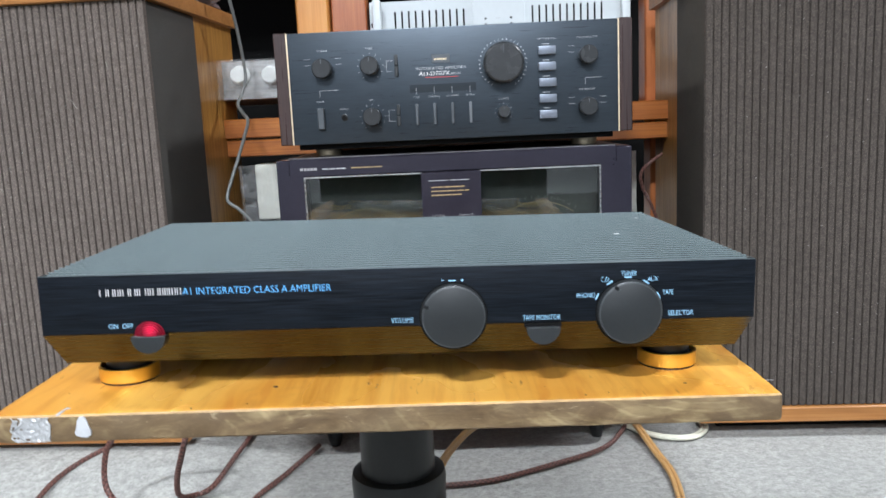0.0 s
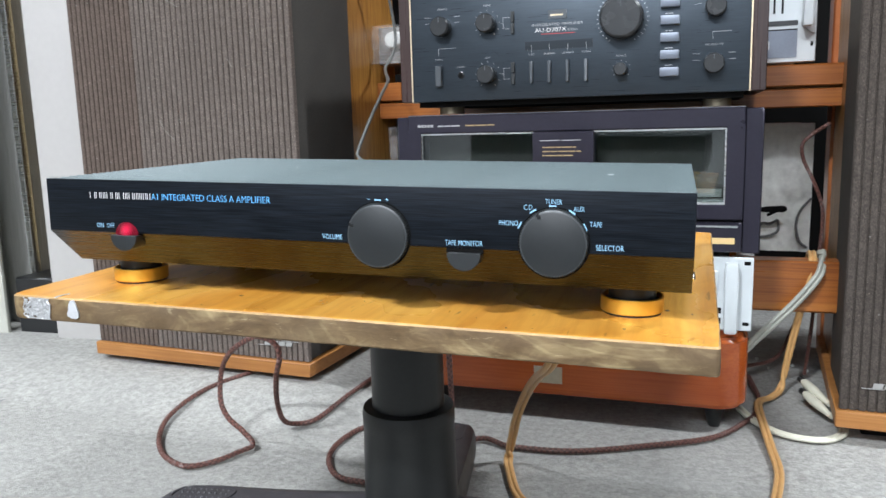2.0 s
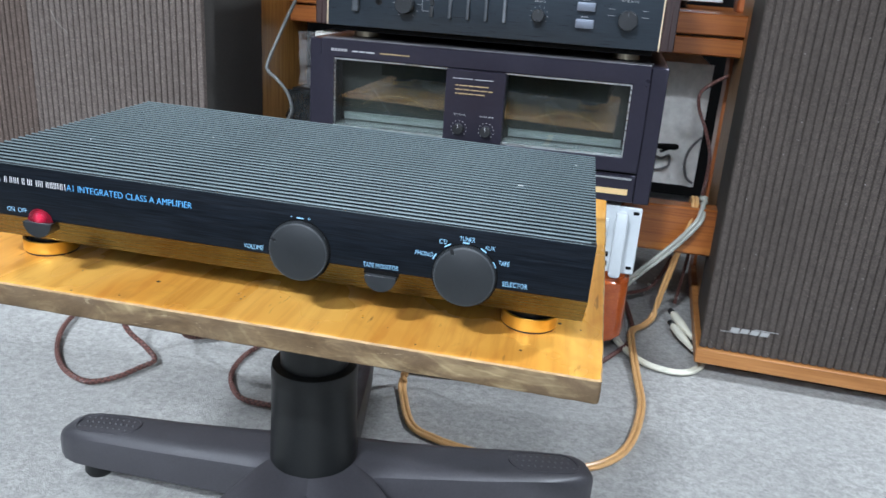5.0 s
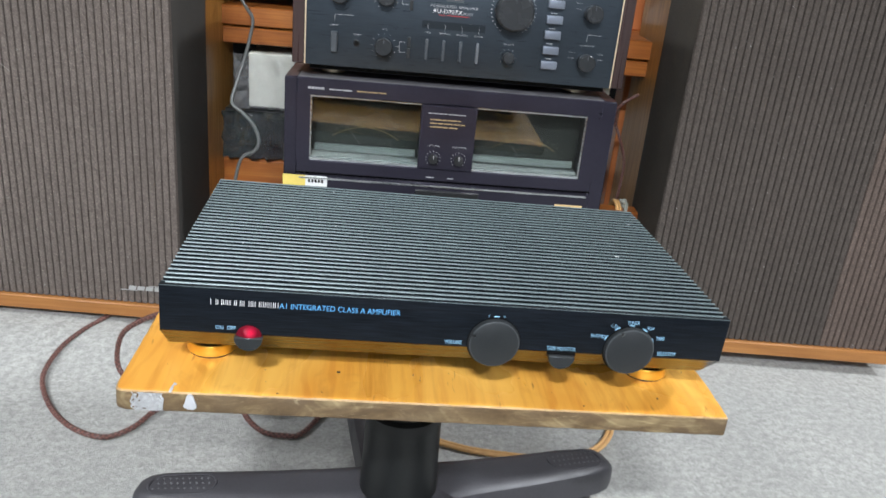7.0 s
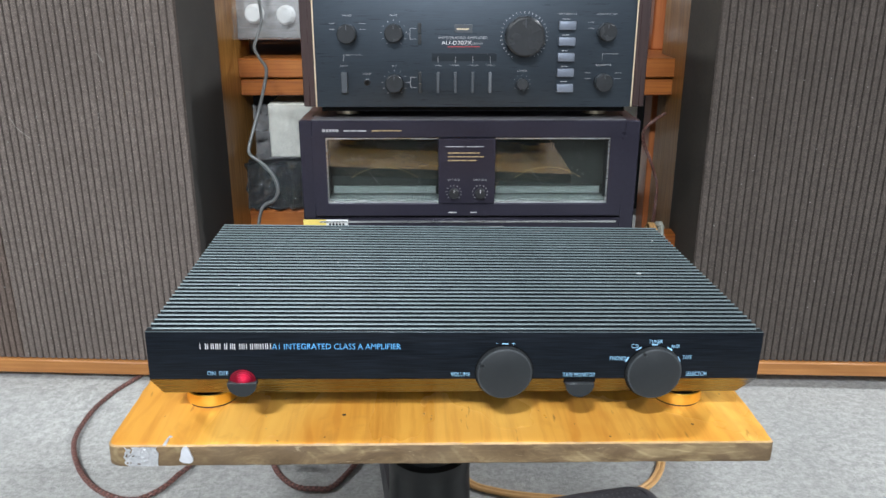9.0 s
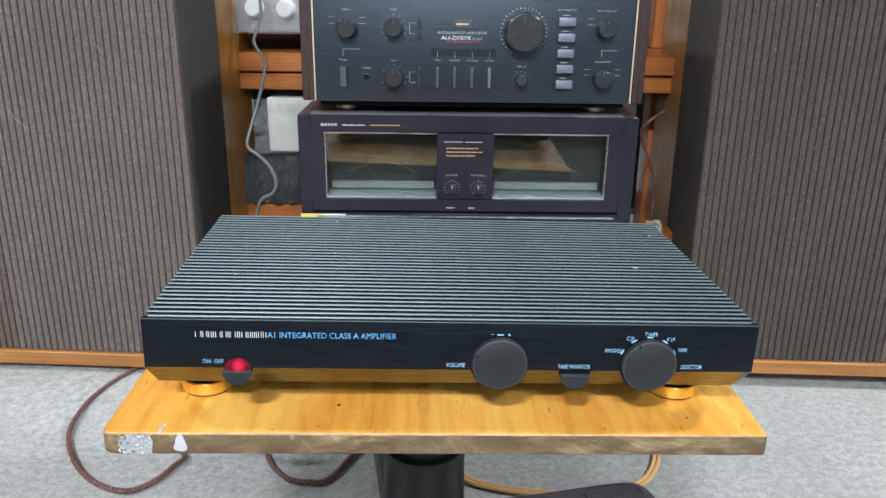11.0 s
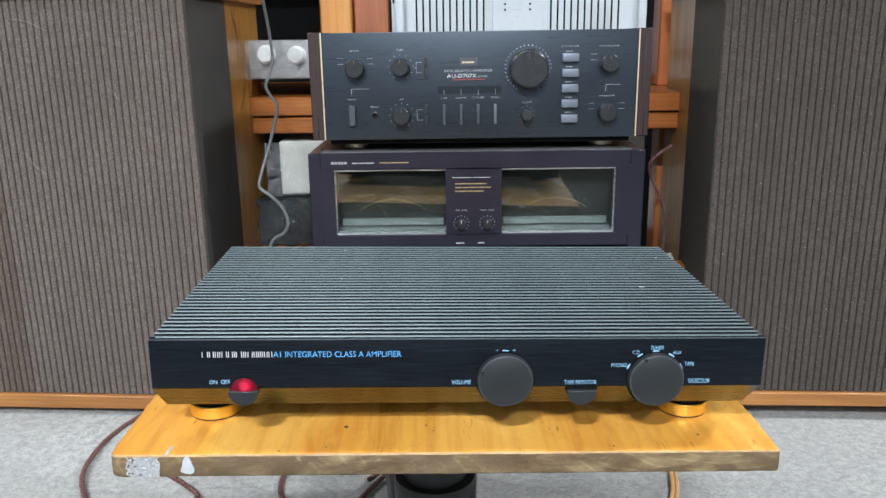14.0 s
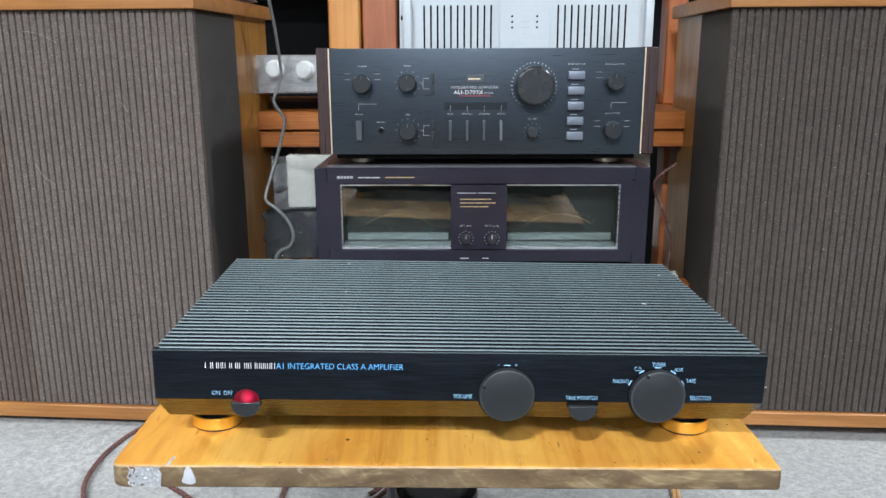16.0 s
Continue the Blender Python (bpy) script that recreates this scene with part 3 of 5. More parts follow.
    sw = part("power_switch", prism([(px + x, pz + z) for x, z in half(-1, r)], -0.0045, 0.012, "y"), M["knob"], amp, "grey half-round push switch")
    part("switch_edge", rounded(box(px - r + 0.0003, px + r - 0.0003, -0.0046, 0.0, pz - 0.0004, pz + 0.0002), 0.0002, 1), M["pale_rim"], sw)
    lens = bmesh.new()
    rows = []
    for j in range(15):
        f = j / 14
        lift = 0.0032 * math.sin(f * math.pi / 2) + (0.0006 if j % 2 else 0.0)
        rows.append([lens.verts.new((px + x * 0.9 * (1 - 0.98 * f), -0.0005 - lift, pz + z * 0.86 * (1 - 0.98 * f))) for x, z in half(1, r)])
    for a, b in zip(rows, rows[1:]):
        for k in range(20):
            lens.faces.new((a[k], a[k + 1], b[k + 1], b[k]))
    part("indicator", lens, M["red_lens"], sw, "ribbed red half-round lens", smooth=False)
    tx, tz = 0.0806, 0.3342
    tape = part("tape_switch", prism([(tx + x * 1.1, tz + z * 1.1) for x, z in half(-1, 0.0088)], -0.0038, 0.012, "y"), M["knob"], amp, "grey half-round push switch")
    part("switch_edge", rounded(box(tx - 0.0093, tx + 0.0093, -0.0039, 0.0, tz - 0.0003, tz + 0.0002), 0.0002, 1), M["pale_rim"], tape)
    part("slot", box(tx - 0.0106, tx + 0.0106, -0.0008, 0.0, tz, tz + 0.0024), M["void"], tape, smooth=False)
    # writing
    yf = -0.0007
    x, mark = -0.1685, None
    k = 0.0442 / 0.0388
    for w in (0.0034, 0.0026, 0.0018, 0.0006, 0.0030, 0.0026, 0.0015, -0.0012, 0.0016, 0.0006, 0.0028, 0.0017, 0.0015, 0.0006, 0.0018, 0.0020):
        if w > 0:
            for u in ((0.0,) if w < 0.001 else (0.0, w - 0.00035)):
                stroke = box(x + u * k, x + (u + 0.00035) * k, yf - 0.0001, yf, 0.3585, 0.3625)
                if mark:
                    part("bar", stroke, M["white_ink"], mark, smooth=False)
                else:
                    mark = part("maker_mark", stroke, M["white_ink"], amp, "white printed maker's mark as plain bars", smooth=False)
        x += (abs(w) + 0.0007) * k
    letters("A1 INTEGRATED CLASS A AMPLIFIER", -0.1225, yf, 0.3585, 0.004, amp, M["blue_ink"], 0.0832)
    letters("ON  OFF", -0.1652, yf, 0.3398, 0.0029, amp, M["pale_blue_ink"], 0.0135)
    letters("VOLUME", -0.006, yf, 0.3387, 0.0030, amp, M["pale_blue_ink"], 0.0126)
    letters("TAPE MONITOR", 0.0690, yf, 0.3382, 0.0030, amp, M["pale_blue_ink"], 0.0217)
    letters("SELECTOR", 0.1525, yf, 0.3388, 0.0030, amp, M["pale_blue_ink"], 0.0145)
    for word, wx, wz, ww in (("PHONO", 0.0998, 0.3505, 0.0105), ("C.D.", 0.1135, 0.3594, 0.0052), ("TUNER", 0.1252, 0.3627, 0.0090), ("AUX", 0.1404, 0.3592, 0.0058), ("TAPE", 0.1490, 0.3512, 0.0063)):
        letters(word, wx, yf, wz, 0.0028, amp, M["pale_blue_ink"], ww)
    letters("-", 0.0226, yf, 0.3618, 0.003, amp, M["pale_blue_ink"], 0.0015)
    letters("+", 0.0336, yf, 0.3612, 0.0028, amp, M["pale_blue_ink"], 0.0019)
    part("volume_mark", box(0.0271, 0.0313, yf - 0.0001, yf, 0.3621, 0.3628), M["pale_blue_ink"], amp, smooth=False)
    for a in (153, 122, 90, 58, 27):
        c, s = math.cos(radians(a)), math.sin(radians(a))
        part("selector_mark", box(-0.0020, 0.0020, -0.0001, 0, -0.0004, 0.0004), M["pale_blue_ink"], amp,
             at=Matrix.Translation((0.1292 + 0.0198 * c, yf, 0.3420 + 0.0198 * s)) @ pose(0, 0, 0, 0, 90 - a))
    return amp


amplifier = build_amplifier()


# ---------------------------------------------------------------- office chair base under the board
def build_stand():
    st = thing("pedestal_stand", pose(-0.0155, 0.163, 0), "black plastic five-star chair base with a gas column", "stand")
    part("sleeve", lathe([(0.0400, 0.06), (0.0388, 0.10), (0.0374, 0.160), (0.0378, 0.1615), (0.0380, 0.171), (0.0370, 0.1755), (0.0325, 0.1765)], 56), M["stand_black"], st)
    part("column", lathe([(0.0298, 0.15), (0.0293, 0.262)], 56), M["stand_black"], st)
    part("collar", lathe([(0.0306, 0.255), (0.0306, 0.2755)], 56), M["stand_black"], st)
    part("hub", lathe([(0.030, 0.04), (0.046, 0.045), (0.046, 0.074), (0.0405, 0.082)], 48), M["stand_black"], st)
    sections = [(0.03, 0.034, 0.040, 0.084), (0.08, 0.031, 0.038, 0.076), (0.15, 0.029, 0.032, 0.067), (0.215, 0.027, 0.026, 0.0605), (0.245, 0.0255, 0.024, 0.0565),
                (0.259, 0.022, 0.024, 0.054), (0.268, 0.016, 0.025, 0.050), (0.272, 0.008, 0.028, 0.045)]

    def crest(d):
        """Height of a leg's top line at a distance from the column."""
        for (d0, w0, l0, h0), (d1, w1, l1, h1) in zip(sections, sections[1:]):
            if d <= d1:
                return h0 + (h1 - h0) * (d - d0) / (d1 - d0)
        return sections[-1][3]

    profile = ((-1, 0), (-1, 0.62), (-0.93, 0.84), (-0.72, 0.965), (-0.4, 1), (0.4, 1), (0.72, 0.965), (0.93, 0.84), (1, 0.62), (1, 0))
    for k, a in enumerate((20, 98, 174, 246, 318)):
        bm = bmesh.new()
        rings = [[bm.verts.new((d, w * u, lo + (hi - lo) * f)) for u, f in profile] for d, w, lo, hi in sections]
        n = len(profile)
        for p, q in zip(rings, rings[1:]):
            for j in range(n):
                bm.faces.new((p[j], p[(j + 1) % n], q[(j + 1) % n], q[j]))
        bm.faces.new(rings[0])
        bm.faces.new(rings[-1])
        bmesh.ops.recalc_face_normals(bm, faces=bm.faces)
        leg = part("leg", bm, M["stand_grey"], st, at=pose(0, 0, 0, 0, 0, a))
        rim = bmesh.new()
        loops = []
        for grow, lift in ((1.12, -0.0006), (1.07, 0.0013), (0.95, 0.0013), (0.90, -0.0008)):
            row = []
            for j in range(36):
                t = 2 * math.pi * j / 36
                cx = 0.018 * (1 if math.cos(t) > 0 else -1)
                d = 0.222 + cx + 0.0165 * grow * math.cos(t)
                row.append(rim.verts.new((d, 0.0150 * grow * math.sin(t), crest(d) + lift - 0.0012 * abs(math.sin(t)))))
            loops.append(row)
        for p, q in zip(loops, loops[1:]):
            for j in range(36):
                rim.faces.new((p[j], p[(j + 1) % 36], q[(j + 1) % 36], q[j]))
        bmesh.ops.recalc_face_normals(rim, faces=rim.faces)
        pad = part("grip_pad", rim, M["stand_grey"], leg, "raised oval rim of a dotted grip pad")
        studs = bmesh.new()
        for i in range(9):
            for j in (-1, 0, 1):
                d, y = 0.222 + (i - 4) * 0.0066 + (0.0033 if j else 0) - 0.0016, j * 0.0078
                bx(studs, d - 0.0009, d + 0.0009, y - 0.0009, y + 0.0009, crest(d) - 0.004, crest(d) + 0.0013 - 0.0006 * abs(j), 0.0003)
        tagged(part("stud", studs, M["stud_grey"], leg, "rows of tiny rubber studs"), "rows of tiny rubber studs", kind="stuff")
        part("glide", lathe([(0.012, 0.0), (0.014, 0.004), (0.012, 0.03)], 24, at=(0.238, 0, 0)), M["stand_black"], leg)
    return st


build_stand()


# ---------------------------------------------------------------- loudspeakers
def build_speaker(m, width, z0, label, faded, weave="cloth", relief=0.0020):
    """Front-left-or-right corner box: x along the front, y into the cabinet; the grille wraps round the corners."""
    sp = thing("loudspeaker", m, label, "loudspeaker", "pair of loudspeakers")
    D, wrap, zb, zt = 0.345, 0.175, z0 + 0.021, 0.6205
    part("plinth", rounded(box(-0.004, width + 0.004, -0.004, D, z0, zb), 0.0015, 1), M["oak_x"], sp, "oak plinth")
    # Feet and the gap below the plinth are one near-black block.
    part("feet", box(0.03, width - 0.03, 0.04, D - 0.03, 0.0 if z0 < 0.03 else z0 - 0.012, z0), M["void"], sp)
    part("top_board", rounded(box(-0.005, width + 0.005, -0.006, D, zt, zt + 0.021), 0.002, 2), M["oak_x"], sp, "oak top board")
    part("cabinet", box(0.006, width - 0.006, wrap, D - 0.002, zb, zt), M["oak"], sp, "oak veneered cabinet sides", smooth=False)
    part("baffle", box(0.006, width - 0.006, 0.008, wrap, zb, zt), M["void"], sp, smooth=False)

    def ribs(length, amp=relief, pitch=0.0099):
        pts = []
        n = max(1, round(length / pitch))
        for k in range(n):
            for f, d in ((0.0, -1.0), (0.05, -1.0), (0.13, 0.7), (0.5, 1.0), (0.84, 0.7), (0.93, -1.0)):
                pts.append((length * (k + f) / n, d * amp))
        pts.append((length, 0.0))
        return pts

    def corrugated(path, thick=0.004):
        bm = bmesh.new()
        rows = [[bm.verts.new((x, y, z)) for x, y in path] for z in (zb + 0.001, zt - 0.001)]
        for k in range(len(path) - 1):
            bm.faces.new((rows[0][k], rows[0][k + 1], rows[1][k + 1], rows[1][k]))
        bmesh.ops.recalc_face_normals(bm, faces=bm.faces)
        bm.normal_update()
        return bm

    f0, f1 = faded
    spans = [(0.0, f0, "cloth_faded"), (f0, f1, weave), (f1, width, "cloth_faded")]
    for a, b, key in spans:
        if b - a > 0.01:
            pts = [(a + u, 0.004 - d) for u, d in ribs(b - a)]
            pts = [(a, 0.009)] + pts + [(b, 0.009)]
            strip = part("grille", corrugated(pts), M[key], sp, "ribbed brown grille cloth" if key == weave else "paler faded strip of ribbed grille cloth", smooth=False)
            if key != weave and weave == "cloth_dusty_lit":
                strip.data.materials.append(M["groove_tan"])
                for p in strip.data.polygons:
                    p.material_index = 1 if p.center.y > 0.0047 else 0
    for side in (0, 1):
        u = 0.0035 if side == 0 else width - 0.0035
        part("side_grille", rounded(box(min(u, u + (0.006 if side == 0 else -0.006)), max(u, u + (0.006 if side == 0 else -0.006)), 0.0065, wrap, zb + 0.001, zt - 0.001), 0.0015, 2), M["felt"] if weave == "cloth_dusty_lit" else M["felt_brown"], sp, "smooth dark side cloth")
    specks = random.Random(5 if z0 < 0.03 else 8)
    dust = bmesh.new()
    for k in range(90):
        u, z, w = specks.uniform(0.01, width - 0.01), zb + specks.random() ** 1.3 * (zt - zb), specks.uniform(0.0003, 0.0007)
        bx(dust, u - w, u + w, 0.0002, 0.0012, z - w, z + w * 1.2)
    tagged(part("dust", dust, M["dust"], sp, "pale dust specks on the cloth", smooth=False), "pale dust specks on the cloth", kind="stuff")
    # maker's badge
    bdg = part("badge", prism([(-0.036, 0.0), (-0.012, 0.0), (-0.0115, 0.0008), (-0.0355, 0.0008)], 0, 0.001, "y"), M["badge_grey"], sp, "small white badge",
               Matrix.Translation((0.058 if z0 < 0.03 else width - 0.052, -0.0008, zb + (0.030 if z0 < 0.03 else 0.022))))
    for k in range(4):
        part("bar", prism([(-0.024 + k * 0.0125, 0.0012), (-0.0135 + k * 0.0125, 0.0012), (-0.0115 + k * 0.0125, 0.0075), (-0.022 + k * 0.0125, 0.0075)], 0, 0.001, "y"), M["badge_grey"], bdg, smooth=False)
    part("bar", prism([(0.006, 0.0084), (0.036, 0.0084), (0.0365, 0.0092), (0.0065, 0.0092)], 0, 0.001, "y"), M["badge_grey"], bdg, smooth=False)
    return sp


def scuff(sp, points):
    """A pale scratch across the grille."""
    part("scuff", tube(smooth_path([(u, 0.0008, z) for u, z in points], 6), 0.0005, 5), M["pale_scratch"], sp, "pale scratch on the grille")


def corner(px, py, yaw, back):
    return pose(px, py, 0, 0, 0, yaw) @ pose(back, 0, 0)


left_speaker = build_speaker(corner(-0.325, 0.59, -5.6, -0.408), 0.408, 0.034, "floor-standing speaker in oak with ribbed brown grille", (0.125, 0.408), "cloth_dusty_lit", 0.0019)
build_speaker(corner(0.386, 0.589, -5.0, 0.0), 0.42, 0.022, "floor-standing speaker in oak with worn ribbed grille", (0.0, 0.30))

SCRATCHES = [[(0.173, 0.593), (0.186, 0.592), (0.200, 0.588), (0.219, 0.578)], [(0.168, 0.416), (0.176, 0.401), (0.193, 0.386)], [(0.300, 0.500), (0.307, 0.488)], [(0.352, 0.545), (0.354, 0.535)]]

# ---------------------------------------------------------------- stack in the middle
STACK = pose(0, 0.597, 0, 0, 0, -2.4)


def build_stack_base():
    b = thing("wooden_rack_base", STACK, "red-brown varnished wooden base on small feet", "rack")
    pts = []
    for cx, cy, a0 in ((0.245, 0.04, -90), (0.245, 0.44, 0), (-0.135, 0.44, 90), (-0.135, 0.04, 180)):
        pts += [(cx + 0.036 * math.cos(radians(a0 + 15 * k)), cy + 0.036 * math.sin(radians(a0 + 15 * k)) - 0.012) for k in range(7)]
    bm = prism(pts, 0.034, 0.127, "z")
    bmesh.ops.bevel(bm, geom=[e for e in bm.edges if abs(e.verts[0].co.z - e.verts[1].co.z) < 1e-5], offset=0.006, segments=3, affect="EDGES")
    part("case", bm, M["rack_wood"], b)
    for fx in (-0.13, 0.243):
        for fy in (0.03, 0.4):
            part("foot", lathe([(0.007, 0.0), (0.010, 0.01), (0.016, 0.036)], 24, at=(fx, fy, 0)), M["black"], b, "dark tapered foot")
    part("sticker", box(0.012, 0.05, -0.0095, -0.0085, 0.052, 0.075), M["tan_label"], b, "tan paper label", smooth=False)
    return b


build_stack_base()


def build_power_amp_low():
    a = thing("power_amplifier", STACK, "pale grey rack-mount power amplifier with front handles", "amplifier", "rack-mount amplifiers")
    part("chassis", box(-0.15, 0.255, 0.02, 0.36, 0.137, 0.226), M["white_panel"], a, smooth=False)
    part("front_panel", rounded(box(-0.18, 0.283, 0.0, 0.006, 0.137, 0.229), 0.0012, 1), M["white_panel"], a)
    part("inset_panel", rounded(box(-0.13, 0.243, -0.003, 0.001, 0.182, 0.212), 0.001, 1), M["white_panel"], a)
    for z in (0.162, 0.149):
        part("vent_slot", box(-0.14, 0.247, -0.0006, 0.003, z - 0.0035, z + 0.0035), M["void"], a, smooth=False)
    for hx in (-0.155, 0.258):
        h = part("handle", rounded(box(hx - 0.008, hx + 0.008, -0.024, -0.010, 0.137, 0.226), 0.005, 2), M["white_panel"], a)
        for z in (0.146, 0.217):
            part("post", box(hx - 0.006, hx + 0.006, -0.012, 0.002, z - 0.006, z + 0.006), M["white_panel"], h, smooth=False)
    for hx in (-0.172, 0.276):
        for z in (0.146, 0.222):
            part("rack_hole", rounded(box(hx - 0.004, hx + 0.004, -0.0008, 0.002, z - 0.0025, z + 0.0025), 0.001, 1), M["void"], a)
    part("lamp", lathe([(0.0032, 0), (0.0032, 0.002), (0.002, 0.003)], 20, "y", (0.219, -0.003, 0.197)), M["gold"], a, "small amber indicator")
    part("knob", lathe([(0.005, 0), (0.005, 0.004), (0.0042, 0.005)], 24, "y", (0.234, -0.003, 0.1955)), M["silver"], a)
    return a


build_power_amp_low()


def build_meter_amp():
    a = thing("meter_power_amplifier", STACK, "purple-black power amplifier with two glazed level meters", "amplifier")
    part("chassis", box(-0.165, 0.272, 0.038, 0.42, 0.234, 0.4099), M["black"], a, smooth=False)
    # Thin cover laid over the frame too, carrying the painted sheen.
    part("top_cover", rounded(box(-0.1595, 0.2675, -0.0045, 0.418, 0.4101, 0.4112), 0.0004, 1), M["dusty_sheen_cover"], a, "grey top cover, dust and sheen in its colour")
    # front frame round the long window
    zt, zb = 0.410, 0.2755
    gl, gr, gt, gb = -0.1415, 0.2475, 0.3865, 0.294
    bm = bmesh.new()
    bx(bm, -0.160, 0.268, -0.006, 0.03, gt, zt, 0.0015)
    bx(bm, -0.160, 0.268, -0.006, 0.03, zb, gb, 0.0015)
    bx(bm, -0.160, gl, -0.006, 0.03, gb - 0.002, gt + 0.002)
    bx(bm, gr, 0.268, -0.006, 0.03, gb - 0.002, gt + 0.002)
    part("front_frame", bm, M["on_front"], a, smooth=False)
    for s0, s1 in ((-0.178, -0.160), (0.268, 0.289)):
        part("side_cheek", rounded(box(s0, s1, 0.002, 0.42, 0.234, 0.409), 0.0015, 1), M["on_front"], a)
    part("lower_front", rounded(box(-0.160, 0.268, -0.004, 0.03, 0.236, 0.2725), 0.0015, 1), M["on_front"], a)
    part("groove", box(-0.160, 0.268, -0.001, 0.03, 0.2725, 0.2755), M["void"], a, smooth=False)
    part("slot_strip", box(-0.155, 0.263, -0.0055, -0.003, 0.2662, 0.2686), M["silver"], a, smooth=False)
    part("centre_panel", box(0.0125, 0.0905, -0.008, 0.02, gb + 0.0005, gt - 0.0005, 0.0008), M["on_front"], a, smooth=False)
    for w0, w1 in ((gl, 0.0125), (0.0905, gr)):
        cx = (w0 + w1) / 2
        meter = part("meter", box(w0, w1, 0.034, 0.036, gb, gt), M["meter"], a, "dark meter face", smooth=False)
        part("sill", box(w0, w1, 0.006, 0.034, gb, gb + 0.004), M["sill_grey"], meter, "grey lower strip", smooth=False)
        part("band", box(w0 + 0.004, w1 - 0.004, 0.030, 0.034, gb + 0.006, gb + 0.016), M["sill_grey"], meter, "grey lower band", smooth=False)
        part("top_trim", box(w0, w1, -0.003, 0.0, gt - 0.0022, gt), M["silver"], meter, smooth=False)
        part("bottom_trim", box(w0, w1, -0.003, 0.0, gb, gb + 0.0025), M["silver"], meter, smooth=False)
        e0, e1 = (w0, w0 + 0.0016) if w0 == gl else (w1 - 0.0016, w1)
        part("end_trim", box(e0, e1, -0.003, 0.0, gb + 0.0026, gt - 0.0023), M["silver"], meter, smooth=False)
        marks = bmesh.new()
        for k in range(13):
            an = radians(125 - 70 * k / 12)
            p = Vector((cx + 0.087 * math.cos(an), 0.0336, gb - 0.037 + 0.087 * math.sin(an)))
            q = bx(bmesh.new(), -0.0006, 0.0006, -0.0003, 0.0003, -0.002, 0.002)
            q.transform(Matrix.Translation(p) @ pose(0, 0, 0, 0, 90 - math.degrees(an)))
            me = bpy.data.meshes.new("scale")
            q.to_mesh(me)
            marks.from_mesh(me)
            bpy.data.meshes.remove(me)
            q.free()
        part("scale", marks, M["tick_ink"], meter, "fine printed meter scale", smooth=False)
        part("arc", arc_strip(cx, 0.0335, gb - 0.037, 0.080, 0.0008, 54, 126), M["scale_ink"], meter, smooth=False)
        part("needle", box(-0.0004, 0.0004, -0.0004, 0.0004, 0, 0.05), M["tick_ink"], meter,
             at=Matrix.Translation((cx - 0.004, 0.031, gb + 0.014)) @ pose(0, 0, 0, 0, -38))
        pane = part("pane", box(w0, w1, 0.0005, 0.0025, gb, gt), M["glass"], meter, "clear glass pane", smooth=False)
        pane.visible_shadow = False
    for kx in (0.0338, 0.0702):
        k = part("level_knob", lathe([(0.0068, 0), (0.0068, 0.009), (0.006, 0.010)], 40, "y", (kx, -0.008, 0.3105)), M["black"], a)
        part("pointer", box(kx - 0.0003, kx + 0.0003, -0.0183, -0.018, 0.312, 0.317), M["white_ink"], k, smooth=False)
        ring = bmesh.new()
        for j in range(11):
            an = radians(225 - 27 * j)
            bx(ring, kx + 0.0102 * math.cos(an) - 0.0006, kx + 0.0102 * math.cos(an) + 0.0006, -0.0083, -0.008, 0.3105 + 0.0102 * math.sin(an) - 0.0006, 0.3105 + 0.0102 * math.sin(an) + 0.0006)
        part("dial_marks", ring, M["badge_grey"], k, smooth=False)
    for text, tx in (("LEFT LEVEL", 0.0338), ("RIGHT LEVEL", 0.0702)):
        letters(text, tx, -0.0082, 0.3275, 0.0024, a, M["grey_ink"], centre=True)
    for k in range(3):
        bars(0.0255, -0.0081, 0.3655 - k * 0.0052, 0.0015, ([0.004, 0.011, 0.007, 0.013, 0.004], [0.010, 0.008, 0.012, 0.009, 0.006], [0.003, 0.013, 0.008, 0.012])[k], a, M["gold_faint"], gap=0.7)
    bars(0.022, -0.0081, 0.3745, 0.0009, [0.026, 0.024], a, M["grey_ink"], gap=3)
    bars(0.026, -0.0062, 0.2805, 0.0015, [0.012, -0.016, 0.009], a, M["grey_ink"], gap=1)
    # maker's mark and the line of small print beside it
    bars(-0.145, -0.0062, 0.3950, 0.0034, [0.0042, 0.0034, 0.0034, 0.0034, 0.0042], a, M["mark_grey"], "maker_mark", 0.25)
    bars(-0.116, -0.0062, 0.3955, 0.0016, [0.008, 0.008, 0.012], a, M["grey_ink"], gap=0.8)
    bars(-0.078, -0.0062, 0.3957, 0.0015, [0.013, 0.015, 0.010], a, M["gold_faint"], gap=0.7)
    part("label_sticker", box(0.219, 0.260, -0.0046, -0.004, 0.246, 0.2535), M["gold_ink"], a, "gold printed sticker", smooth=False)
    part("price_sticker", box(-0.178, -0.146, -0.0046, -0.0035, 0.255, 0.2705), M["yellow_paper"], a, "yellow paper sticker", smooth=False)
    part("paper_sticker", box(-0.146, -0.115, -0.0046, -0.0035, 0.255, 0.2705), M["dial_white"], a, "white paper sticker", smooth=False)
    bars(-0.142, -0.0047, 0.2605, 0.0048, [0.003, 0.003, 0.003, 0.003, 0.003], a, M["void"], gap=0.35)
    part("push_strip", rounded(box(0.012, 0.105, -0.008, -0.003, 0.2525, 0.2615), 0.001, 1), M["black"], a)
    for fx in (-0.12, 0.23):
        for fy in (0.05, 0.37):
            part("foot", lathe([(0.018, 0.229), (0.018, 0.236)], 28, at=(fx, fy, 0)), M["black"], a)
    return a


